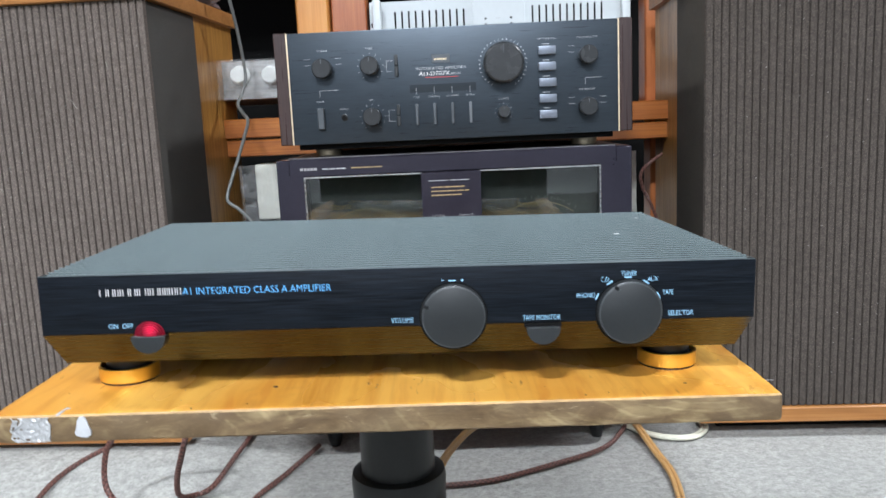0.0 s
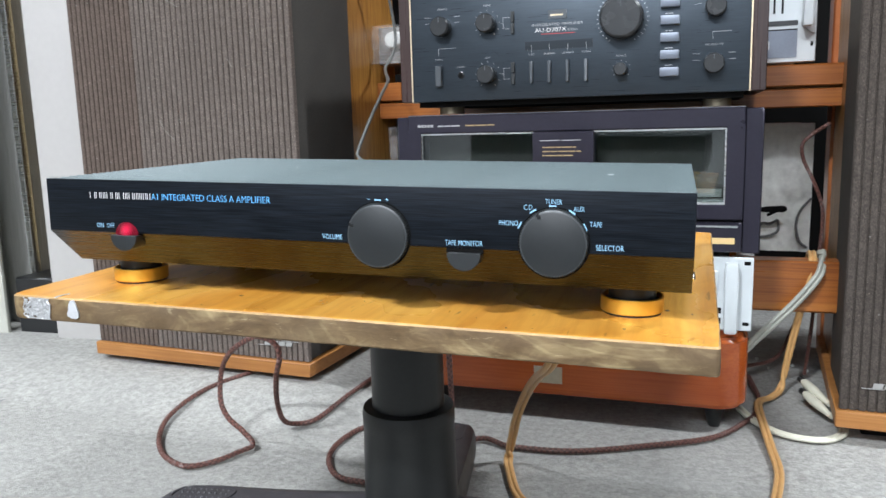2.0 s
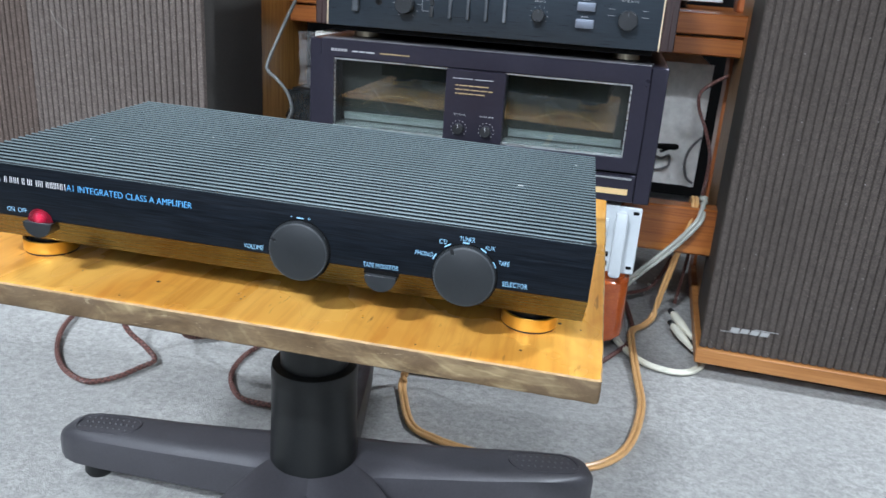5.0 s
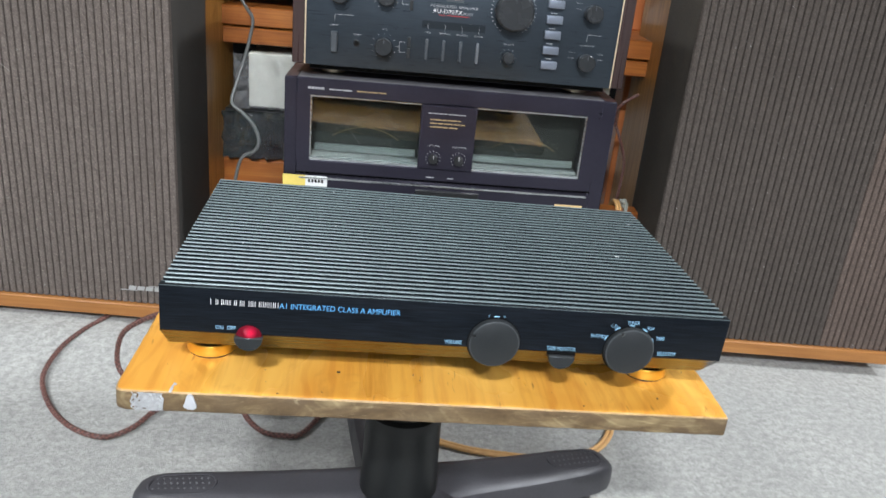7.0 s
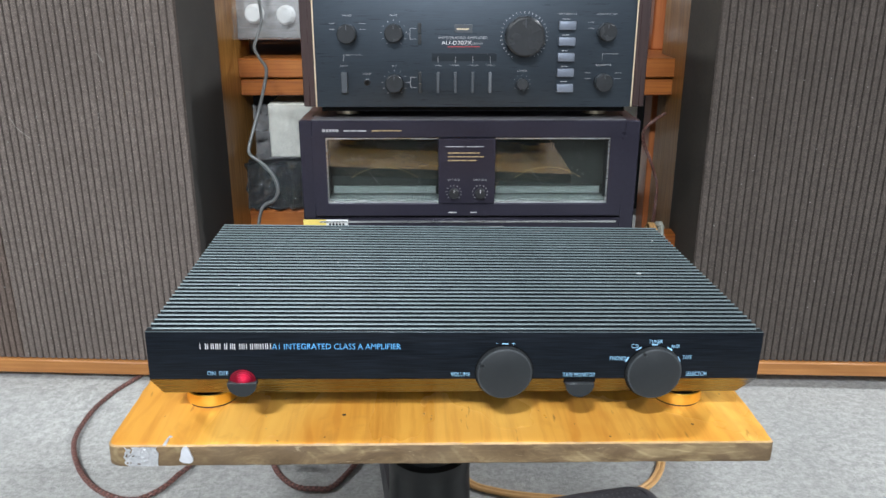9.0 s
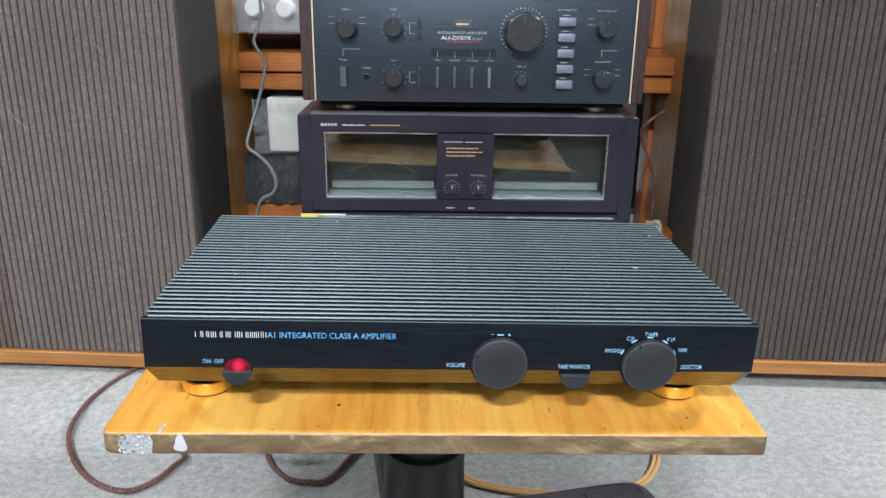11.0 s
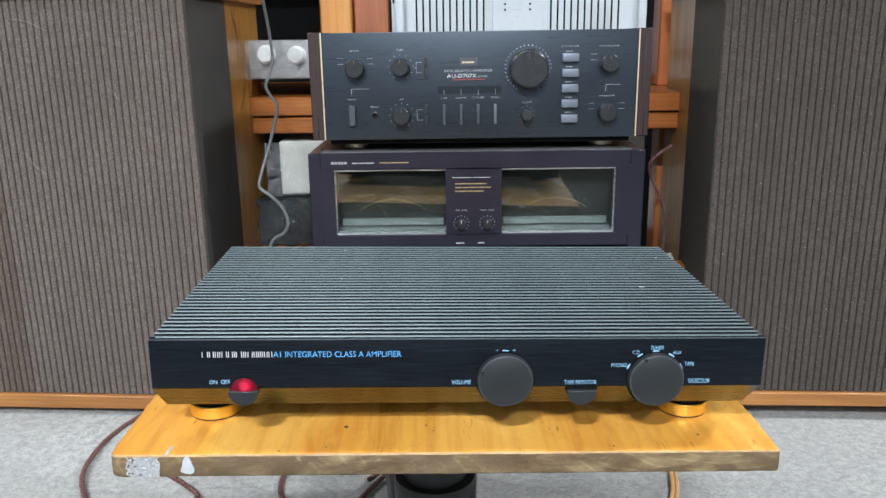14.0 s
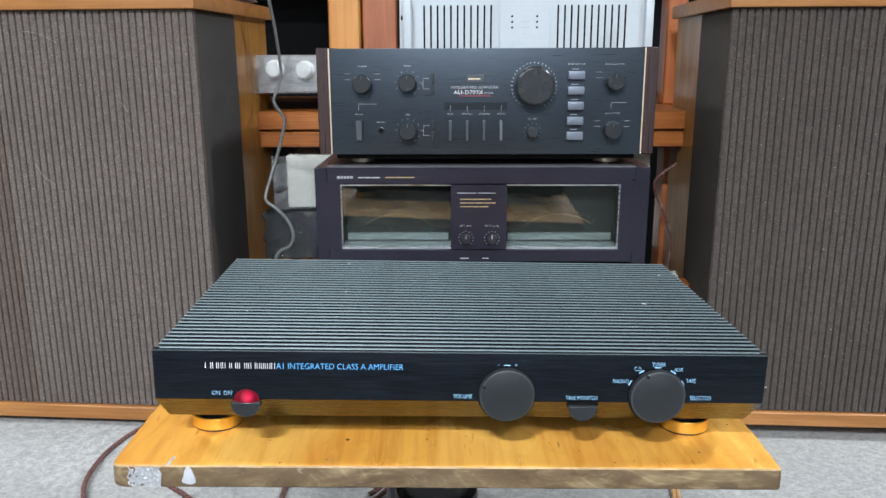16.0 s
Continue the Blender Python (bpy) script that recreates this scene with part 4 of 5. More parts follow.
def arc_strip(cx, y, cz, r, w, a0, a1, steps=28):
    bm = bmesh.new()
    rows = [[bm.verts.new((cx + q * math.cos(radians(a0 + (a1 - a0) * k / steps)), y, cz + q * math.sin(radians(a0 + (a1 - a0) * k / steps)))) for k in range(steps + 1)] for q in (r, r + w)]
    for k in range(steps):
        bm.faces.new((rows[0][k], rows[1][k], rows[1][k + 1], rows[0][k + 1]))
    return bm


build_meter_amp()


def build_stereo_amp():
    a = thing("stereo_amplifier", STACK, "grey-black stereo amplifier with rosewood cheeks and gold trim", "amplifier")
    zb, zt = 0.4285, 0.5695
    part("chassis", box(-0.15, 0.27, 0.012, 0.40, zb + 0.002, zt - 0.001), M["black"], a, smooth=False)
    face = part("front_panel", rounded(box(-0.1500, 0.2705, -0.006, 0.012, zb, zt), 0.001, 2), M["sa_front"], a, "brushed grey-black front panel")
    for x0_, x1_ in ((-0.168, -0.1513), (0.2718, 0.289)):
        part("cheek", rounded(box(x0_, x1_, -0.004, 0.40, zb, zt + 0.001), 0.0012, 1), M["rosewood"], a, "dark rosewood side cheek")
    for sx in (-0.15065, 0.27115):
        part("trim_strip", box(sx - 0.0008, sx + 0.0008, -0.0065, 0.01, zb, zt), M["trim"], a, "thin gold strip", smooth=False)
    for fx in (-0.115, 0.235):
        for fy in (0.045, 0.35):
            part("foot", lathe([(0.017, 0.412), (0.0175, 0.426), (0.016, 0.430)], 36, at=(fx, fy + 0.008, 0)), M["brass"], a, "dull brass foot")
    part("bottom_plate", box(-0.145, 0.265, 0.004, 0.40, 0.4215, zb + 0.0015), M["void"], a, smooth=False)
    f = -0.006

    def knob(x, z, r, d, steps=64, name="knob"):
        k = part(name, lathe([(r, -0.001), (r, d * 0.84), (r * 0.97, d * 0.93), (r * 0.91, d * 0.985), (r * 0.88, d)], steps, "y", (x, f, z), 0.012), M["knob_black"], a)
        part("cap", lathe([(r * 0.9, 0), (r * 0.88, 0.0005)], 48, "y", (x, f - d, z)), M["knob_black"], k)
        part("pointer", box(x - 0.0004, x + 0.0004, f - d - 0.0007, f - d - 0.0002, z + r * 0.45, z + r * 0.88), M["lever"], k, smooth=False)
        return k

    def dial(x, z, r, n, a0, a1, size, parent):
        bm = bmesh.new()
        for k in range(n):
            an = radians(a0 + (a1 - a0) * k / (n - 1))
            q = bx(bmesh.new(), -size * 0.8, size * 0.8, -0.00012, 0.0, -0.00025, 0.00025)
            q.transform(Matrix.Translation((x + r * math.cos(an), f, z + r * math.sin(an))) @ pose(0, 0, 0, 0, -math.degrees(an)))
            me = bpy.data.meshes.new("marks")
            q.to_mesh(me)
            bm.from_mesh(me)
            bpy.data.meshes.remove(me)
            q.free()
        part("dial_marks", bm, M["white_ink"] if n > 20 else M["grey_ink"], parent, smooth=False)

    knob(-0.106, 0.5235, 0.0125, 0.016)
    for z in (0.5245, 0.4605):
        k = knob(-0.0455, z, 0.0118, 0.015)
        dial(-0.0455, z, 0.0162, 11, 235, -55, 0.0012, k)
    k = knob(0.1245, 0.5205, 0.0255, 0.02, 120, "volume_knob")
    dial(0.1245, 0.5205, 0.0300, 31, 240, -60, 0.0013, k)
    k = knob(0.1235, 0.4595, 0.0078, 0.013)
    dial(0.1235, 0.4595, 0.0108, 9, 215, -35, 0.0008, k)
    knob(0.2315, 0.526, 0.0118, 0.015)
    knob(0.2308, 0.4615, 0.0118, 0.015)
    part("power_switch", rounded(box(-0.1163, -0.1077, f - 0.006, f + 0.002, 0.4475, 0.4745), 0.001, 1), M["lever"], a)
    part("dark_strip", box(0.004, 0.089, f - 0.00012, f, 0.4885, 0.4985), M["dark_panel"], a, smooth=False)
    jack = part("headphone_socket", lathe([(0.0045, -0.001), (0.0045, 0.0012), (0.0036, 0.0015)], 28, "y", (-0.082, f, 0.4615)), M["knob_black"], a)
    part("hole", lathe([(0.0032, 0.0), (0.0030, 0.0022)], 24, "y", (-0.082, f, 0.4615)), M["void"], jack)
    for x in (0.012, 0.035, 0.058, 0.081):
        part("lever_switch", rounded(box(x - 0.0019, x + 0.0019, f - 0.005, f + 0.002, 0.4475, 0.4745), 0.0007, 1), M["lever"] if x < 0.08 else M["lever_pale"], a)
        part("lever_guide", box(x - 0.0002, x + 0.0002, f - 0.00015, f, 0.4865, 0.4945), M["grey_ink"], a, smooth=False)
    for z in (0.5235, 0.461):
        for dz in (-0.0072, 0.0072):
            part("rocker", rounded(box(-0.0142, -0.0098, f - 0.003, f + 0.001, z + dz - 0.0066, z + dz + 0.0066), 0.0006, 1), M["knob"], a)
        bm = bmesh.new()
        for dz in (-0.0068, 0.0068):
            bx(bm, -0.0245, -0.0165, f - 0.00012, f, z + dz - 0.0002, z + dz + 0.0002)
        bx(bm, -0.0247, -0.0243, f - 0.00012, f, z - 0.007, z + 0.007)
        bx(bm, -0.0275, -0.0247, f - 0.00012, f, z - 0.0002, z + 0.0002)
        part("bracket_mark", bm, M["grey_ink"], a, smooth=False)
    for z in (0.534, 0.514, 0.494, 0.474, 0.454):
        part("input_button", rounded(box(0.1692, 0.1912, f - 0.007, f + 0.002, z - 0.0052, z + 0.0052), 0.0012, 2), M["button"], a, "pale grey push button")
        bars(0.1745, f - 0.0001, z + 0.0076, 0.0008, [0.0035, 0.005], a, M["grey_ink"], gap=0.6)
    # badge and writing
    part("badge", rounded(box(0.0335, 0.0570, f - 0.0008, f + 0.001, 0.5247, 0.5355), 0.0006, 1), M["lever"], a, "small grey badge")
    bars(0.0365, f - 0.0009, 0.5285, 0.0020, [0.0032, 0.0022, 0.0022, 0.0022, 0.0024, 0.001], a, M["trim"], "maker_mark", 0.25)
    letters("INTEGRATED AMPLIFIER", 0.0125, f - 0.0001, 0.5168, 0.0034, a, M["grey_ink"], 0.064)
    letters("AU-D707X", 0.0165, f - 0.0001, 0.5095, 0.0050, a, M["white_ink"], 0.0395)
    letters("DECADE", 0.0575, f - 0.0001, 0.5098, 0.0026, a, M["grey_ink"], 0.0125)
    part("red_line", box(0.0245, 0.0665, f - 0.0001, f, 0.5068, 0.5074), M["red_ink"], a, smooth=False)
    for text, x, z in (("SPEAKERS", -0.106, 0.5452), ("TREBLE", -0.0455, 0.5458), ("BASS", -0.0455, 0.4812), ("POWER", -0.112, 0.4815), ("PHONES", -0.082, 0.4712), ("TONE", 0.012, 0.4822), ("SUBSONIC", 0.035, 0.4822),
                       ("LOUDNESS", 0.058, 0.4822), ("MUTING", 0.081, 0.4822), ("BALANCE", 0.1235, 0.4752), ("INPUT SELECTOR", 0.1802, 0.5475), ("PHONO SELECTOR", 0.2315, 0.5472), ("REC SELECTOR", 0.2308, 0.4825)):
        letters(text, x, f - 0.0001, z, 0.0021, a, M["grey_ink"], centre=True, width=None)
    for kx, kz, sides in ((-0.106, 0.5365, (-1, 1)), (0.2315, 0.538, (-1,)), (0.2308, 0.4735, (-1, 1))):
        for sd in sides:
            for k in range(2):
                lz = kz - k * 0.0075
                part("leader_line", box(kx + sd * 0.020 - 0.004, kx + sd * 0.020 + 0.004, f - 0.00012, f, lz - 0.0002, lz + 0.0002), M["grey_ink"], a, smooth=False)
    for lx0, lx1, zz in ((-0.1125, -0.088, 0.4965), (0.2285, 0.249, 0.498)):
        part("leader_line", prism([(lx0, zz - 0.008), (lx0 + 0.0004, zz - 0.008), (lx0 + 0.0004, zz - 0.0002), (lx1, zz - 0.0002), (lx1, zz + 0.0002), (lx0, zz + 0.0002)], f - 0.00012, f, "y"), M["grey_ink"], a, smooth=False)
    return a


build_stereo_amp()


# ---------------------------------------------------------------- wooden rack behind
BACK = pose(0, 0.85, 0, 0, 0, -2.4)
DEEP = pose(0, 1.03, 0, 0, 0, -2.4)


def build_rack():
    r = thing("wooden_shelf_rack", pose(0, 0, 0), "red-brown hardwood shelf rack with open bays", "rack")
    P_ = lambda n, m, b, mt, lab="": part(n, b, mt, r, lab, m)
    P_("shelf", BACK, rounded(box(-0.62, 0.52, 0.0, 0.5, 0.438, 0.469), 0.002, 1), M["shelf_wood"])
    P_("apron", BACK, rounded(box(-0.62, 0.52, 0.006, 0.03, 0.408, 0.435), 0.002, 1), M["shelf_wood"])
    P_("lower_shelf", BACK, rounded(box(-0.62, 0.28, 0.0, 0.5, 0.115, 0.212), 0.003, 1), M["shelf_wood"])
    P_("beam", BACK, rounded(box(0.27, 0.42, -0.115, -0.08, 0.131, 0.202), 0.003, 1), M["shelf_wood"])
    P_("post", BACK, rounded(box(0.417, 0.444, 0.13, 0.18, 0.0, 0.44), 0.002, 1), M["rack_post"])
    P_("upright", DEEP, rounded(box(-0.198, -0.140, -0.02, 0.03, 0.469, 1.25), 0.003, 1), M["orange_post"], "orange-toned upright")
    P_("upright", DEEP, rounded(box(-0.138, -0.073, 0.0, 0.04, 0.469, 1.25), 0.003, 1), M["rack_post"])
    P_("upright", DEEP, rounded(box(0.425, 0.462, -0.01, 0.04, 0.469, 1.25), 0.003, 1), M["rack_post"])
    P_("top_shelf", DEEP, rounded(box(-0.70, 0.6, -0.02, 0.45, 0.9, 0.93), 0.002, 1), M["rack_wood"])
    # Added sheet across the bays, their shade put into its near-black colour.
    P_("bay_shade_sheet", DEEP, box(-0.9, 0.75, 0.5, 0.51, 0.02, 1.25), M["void"], "near-black sheet behind the open bays")
    return r


build_rack()


def build_power_amp_high():
    a = thing("power_amplifier", DEEP, "pale grey slotted rack-mount power amplifier with handles", "amplifier", "rack-mount amplifiers")
    zb, zt = 0.482, 0.668
    part("chassis", box(-0.04, 0.375, 0.04, 0.4, zb, zt), M["white_panel"], a, smooth=False)
    part("front_panel", rounded(box(-0.068, 0.402, 0.0, 0.03, zb, zt), 0.001, 1), M["white_panel"], a)
    for fx in (0.0, 0.335):
        for fy in (0.08, 0.36):
            part("foot", lathe([(0.015, 0.469), (0.015, zb + 0.001)], 24, at=(fx, fy, 0)), M["black"], a)
    for s0, n in ((-0.022, 11), (0.226, 11)):
        for k in range(n):
            x = s0 + k * 0.0124
            part("vent_slot", rounded(box(x - 0.0016, x + 0.0016, -0.0006, 0.004, 0.56, 0.650), 0.0004, 1), M["void"], a)
    part("centre_plate", rounded(box(0.118, 0.212, -0.004, 0.001, 0.55, zt - 0.004), 0.001, 1), M["white_panel"], a)
    for x in (0.141, 0.187):
        for z in (0.630, 0.620, 0.610):
            part("indicator", lathe([(0.002, 0), (0.002, 0.001)], 14, "y", (x, -0.004, z)), M["void"], a)
    for z, w in ((0.630, 0.008), (0.620, 0.016), (0.610, 0.018), (0.598, 0.006)):
        bars(0.164 - w / 2, -0.0041, z - 0.0005, 0.001, [w], a, M["grey_ink"])
    for x in (-0.052, 0.386):
        part("handle", rounded(box(x - 0.008, x + 0.008, -0.04, -0.02, 0.535, zt), 0.006, 2), M["white_panel"], a)
    for x in (-0.064, 0.396):
        for z in (0.51, 0.628):
            part("rack_hole", rounded(box(x - 0.002, x + 0.002, -0.0008, 0.002, z - 0.004, z + 0.004), 0.0009, 1), M["void"], a)
    part("dark_band", box(-0.03, 0.374, -0.0012, 0.001, 0.5405, 0.5485), M["knob"], a, "dark printed band", smooth=False)
    bars(0.296, -0.0013, 0.5425, 0.0035, [0.004, 0.005, 0.004, 0.006], a, M["white_ink"], "maker_mark", 0.3)
    part("emblem", rounded(box(0.318, 0.332, -0.0018, 0.0, 0.503, 0.517), 0.003, 2), M["white_panel"], a, "rounded square emblem")
    part("emblem_centre", rounded(box(0.3205, 0.3295, -0.0022, -0.001, 0.5055, 0.5145), 0.0015, 2), M["button"], a)
    bars(0.3222, -0.0023, 0.511, 0.0012, [0.0056], a, M["white_ink"])
    part("thumb_screw", prism([(0.379, 0.546), (0.397, 0.552), (0.399, 0.526), (0.392, 0.528), (0.386, 0.535), (0.379, 0.540)], -0.012, 0.0, "y"), M["pale_metal"], a, "grey handle bracket", smooth=False)
    part("lower_plate", box(-0.03, 0.374, -0.001, 0.001, 0.489, 0.533), M["button"], a, "mid-grey lower plate", smooth=False)
    part("lower_groove", box(-0.03, 0.374, -0.0011, 0.001, 0.533, 0.5352), M["void"], a, smooth=False)
    return a


build_power_amp_high()


# ---------------------------------------------------------------- what stands in the rack
M["film"] = mat("clear_wrapping", (0.92, 0.94, 0.95), 0.06, 0.0, 1.0)
M["film"].node_tree.nodes["Principled BSDF"].inputs["Alpha"].default_value = 0.26
bump(M["film"], noise_tex(M["film"], coords(M["film"], (1, 1, 0.6)), 85, 4.0, 0.6, 1.8), 1.0, 0.02)
M["film_black"] = mat("shiny_wrapping", (0.26, 0.27, 0.275), 0.13, 0.9, 1.0)
bump(M["film_black"], noise_tex(M["film_black"], coords(M["film_black"], (1, 1, 0.5)), 110, 4.0, 0.6, 1.8), 1.0, 0.02)
M["paper"] = speckled("creased_wrapping_paper", (0.86, 0.85, 0.80), 0.7, 90, 0.18, relief=0.002)
# Grey for the shadow curves drawn on the parcel.
M["shadow_grey"] = speckled("painted_shadow_grey", (0.16, 0.16, 0.155), 0.8, 200, 0.3)
M["board_white"] = speckled("white_card", (0.74, 0.76, 0.73), 0.6, 40, 0.06)

M["wrap_white"] = speckled("creased_white_wrapper", (0.66, 0.67, 0.59), 0.32, 55, 0.14, relief=0.006)


def crumpled(x0_, x1_, y, z0_, z1_, depth, seed, step=0.008):
    """A creased sheet of wrapping over a front that faces -y."""
    bm = bmesh.new()
    nx, nz = max(3, round((x1_ - x0_) / step)), max(3, round((z1_ - z0_) / step))
    rows = []
    for j in range(nz + 1):
        row = []
        for k in range(nx + 1):
            x, z = x0_ + (x1_ - x0_) * k / nx, z0_ + (z1_ - z0_) * j / nz
            h = abs(noise.noise(Vector((x * 38, seed, z * 38)))) + 0.6 * abs(noise.noise(Vector((x * 90, seed + 5, z * 60))))
            row.append(bm.verts.new((x, y - depth * h, z)))
        rows.append(row)
    for a, b in zip(rows, rows[1:]):
        for k in range(nx):
            bm.faces.new((a[k], a[k + 1], b[k + 1], b[k]))
    return bm


def wrapped_unit(name, m, x0_, x1_, z0_, z1_, material, label, category, seed, knobs=()):
    u = thing(name, m, label, category)
    part("case", rounded(box(x0_, x1_, 0.012, 0.3, z0_, z1_), 0.002, 1), material, u)
    if knobs:
        for fx in (x0_ + 0.04, x1_ - 0.04):
            for fy in (0.04, 0.26):
                part("foot", lathe([(0.012, 0.469), (0.013, 0.48), (0.013, z0_ + 0.001)], 24, at=(fx, fy, 0)), M["black"], u)
    for kx, kz in knobs:
        part("knob", lathe([(0.0155, 0.0), (0.0155, 0.004), (0.0135, 0.006), (0.013, 0.016), (0.011, 0.018)], 40, "y", (kx, 0.012, kz)), M["board_white"], u, "white rotary knob")
    part("wrapping", crumpled(x0_ - (0.002 if knobs else 0.022), x1_ + 0.002, 0.006 if not knobs else -0.008, z0_, z1_, 0.022 if material is not M["black"] else 0.034, seed, 0.004), M["film"] if material is not M["black"] else M["film_black"], u, "crumpled clear plastic wrapping", smooth=False)
    return u


wrapped_unit("preamplifier", BACK, -0.45, -0.12, 0.5, 0.562, M["pale_metal"], "silver preamplifier wrapped in clear plastic", "preamplifier", 1.3, ((-0.2235, 0.537), (-0.274, 0.539)))
wrapped_unit("white_box", BACK, -0.264, -0.05, 0.302, 0.394, M["wrap_white"], "white boxed unit wrapped in clear plastic", "box", 4.1)
wrapped_unit("black_unit", BACK, -0.42, -0.05, 0.215, 0.297, M["black"], "black hi-fi unit wrapped in shiny plastic", "hi-fi unit", 7.7)


def build_paper_parcel():
    p = thing("paper_parcel", pose(0, 1.0, 0, 0, 0, -2.4), "parcel in creased pale wrapping paper hanging in the bay", "parcel")
    bm = crumpled(0.25, 0.402, 0.0, 0.172, 0.383, 0.010, 9.2, 0.007)
    part("wrapping", bm, M["paper"], p)
    part("card", rounded(box(0.265, 0.318, -0.0145, -0.0125, 0.162, 0.236), 0.0006, 1), M["board_white"], p, "white card tucked under the paper")
    # Curved shadow by the rod, drawn as thin grey strokes.
    shadow_curves = [[(0.352, -0.0125, 0.226), (0.340, -0.0125, 0.219), (0.329, -0.0125, 0.220), (0.323, -0.0125, 0.213)], [(0.323, -0.0125, 0.196), (0.340, -0.0125, 0.199), (0.353, -0.0125, 0.208), (0.352, -0.0125, 0.226)],
           [(0.401, -0.0125, 0.262), (0.385, -0.0125, 0.240), (0.380, -0.0125, 0.215), (0.386, -0.0125, 0.190), (0.398, -0.0125, 0.180)]]
    for stroke in shadow_curves:
        part("shadow_stroke", tube(smooth_path(stroke, 8), 0.0022, 6), M["shadow_grey"], p, "grey curve of a shadow painted on the paper")
    part("carton", box(0.25, 0.399, 0.004, 0.25, 0.174, 0.38), M["paper"], p, smooth=False)
    return p


def tube(pts, r, sides=8, bm=None, flat=1.0):
    """A round cord along points, with its frame carried from point to point."""
    bm = bm or bmesh.new()
    rings = []
    side = Vector((0, 0, 1))
    for k, p in enumerate(pts):
        ahead = (pts[min(k + 1, len(pts) - 1)] - pts[max(k - 1, 0)]).normalized()
        side = (side - ahead * side.dot(ahead))
        side = side.normalized() if side.length > 1e-4 else ahead.orthogonal().normalized()
        other = ahead.cross(side)
        rings.append([bm.verts.new(p + r * (math.cos(2 * math.pi * j / sides) * side + flat * math.sin(2 * math.pi * j / sides) * other)) for j in range(sides)])
    for a, b in zip(rings, rings[1:]):
        for j in range(sides):
            bm.faces.new((a[j], a[(j + 1) % sides], b[(j + 1) % sides], b[j]))
    bm.faces.new(list(reversed(rings[0])))
    bm.faces.new(rings[-1])
    return bm


def smooth_path(points, per=10):
    """A smooth line through the points."""
    p = [Vector(q) for q in points]
    p = [2 * p[0] - p[1]] + p + [2 * p[-1] - p[-2]]
    out = []
    for k in range(1, len(p) - 2):
        for j in range(per):
            t = j / per
            a, b, c, d = p[k - 1], p[k], p[k + 1], p[k + 2]
            out.append(0.5 * ((2 * b) + (c - a) * t + (2 * a - 5 * b + 4 * c - d) * t * t + (3 * b - a - 3 * c + d) * t ** 3))
    out.append(p[-2])
    return out


def strand(path, radius, phase, turns_per_m, wire):
    """One strand wound round a path."""
    out = []
    run, side = 0.0, Vector((0, 0, 1))
    for k, p in enumerate(path):
        ahead = (path[min(k + 1, len(path) - 1)] - path[max(k - 1, 0)]).normalized()
        side = side - ahead * side.dot(ahead)
        side = side.normalized() if side.length > 1e-4 else ahead.orthogonal().normalized()
        if k:
            run += (p - path[k - 1]).length
        a = phase + 2 * math.pi * turns_per_m * run
        out.append(p + radius * (math.cos(a) * side + math.sin(a) * ahead.cross(side)))
    return tube(out, wire, 5)


M["cord_brown"] = speckled("brown_cord", (0.15, 0.066, 0.052), 0.42, 300, 0.35)
M["cord_dark"] = speckled("dark_brown_cord", (0.062, 0.026, 0.021), 0.4, 300, 0.3)
M["cord_tan"] = speckled("tan_cord", (0.60, 0.35, 0.14), 0.35, 120, 0.12)
M["cord_cream"] = speckled("cream_cord", (0.62, 0.61, 0.50), 0.45, 120, 0.08)
M["cord_pale"] = speckled("pale_grey_cord", (0.36, 0.37, 0.32), 0.45, 120, 0.1)
M["cord_grey"] = speckled("grey_cord", (0.125, 0.13, 0.125), 0.4, 120, 0.15)


def resample(path, step):
    out, left = [path[0]], 0.0
    for a, b in zip(path, path[1:]):
        d = (b - a).length
        s = step - left
        while s <= d:
            out.append(a + (b - a) * (s / d))
            s += step
        left = (left + d) % step
    return out


def braided(points, label, r=0.0033):
    c = thing("speaker_cable", pose(0, 0, 0), label, "cable", "brown speaker cables")
    path = resample(smooth_path(points, 14), 0.0022)
    for k in range(4):
        part("strand", strand(path, r * 0.66, k * math.pi / 2, 74, r * 0.44), M["cord_brown"] if k % 2 else M["cord_dark"], c)
        part("strand", strand(path, r * 0.66, k * math.pi / 2 + 0.4, -74, r * 0.44), M["cord_brown"] if k % 2 else M["cord_dark"], c)
    return c


def twin(points, material, label, name="twin_flex", r=0.0028, group="", across=(0, 0, 1)):
    c = thing(name, pose(0, 0, 0), label, "cable", group)
    path = smooth_path(points, 12)
    for s in (-1, 1):
        off = []
        for k, p in enumerate(path):
            ahead = (path[min(k + 1, len(path) - 1)] - path[max(k - 1, 0)]).normalized()
            w = ahead.cross(Vector(across))
            w = w.normalized() if w.length > 1e-3 else Vector((1, 0, 0))
            off.append(p + s * r * 0.93 * w)
        part("core", tube(off, r, 8), material, c)
    return c


build_paper_parcel()
for scratch in SCRATCHES:
    scuff(left_speaker, scratch)

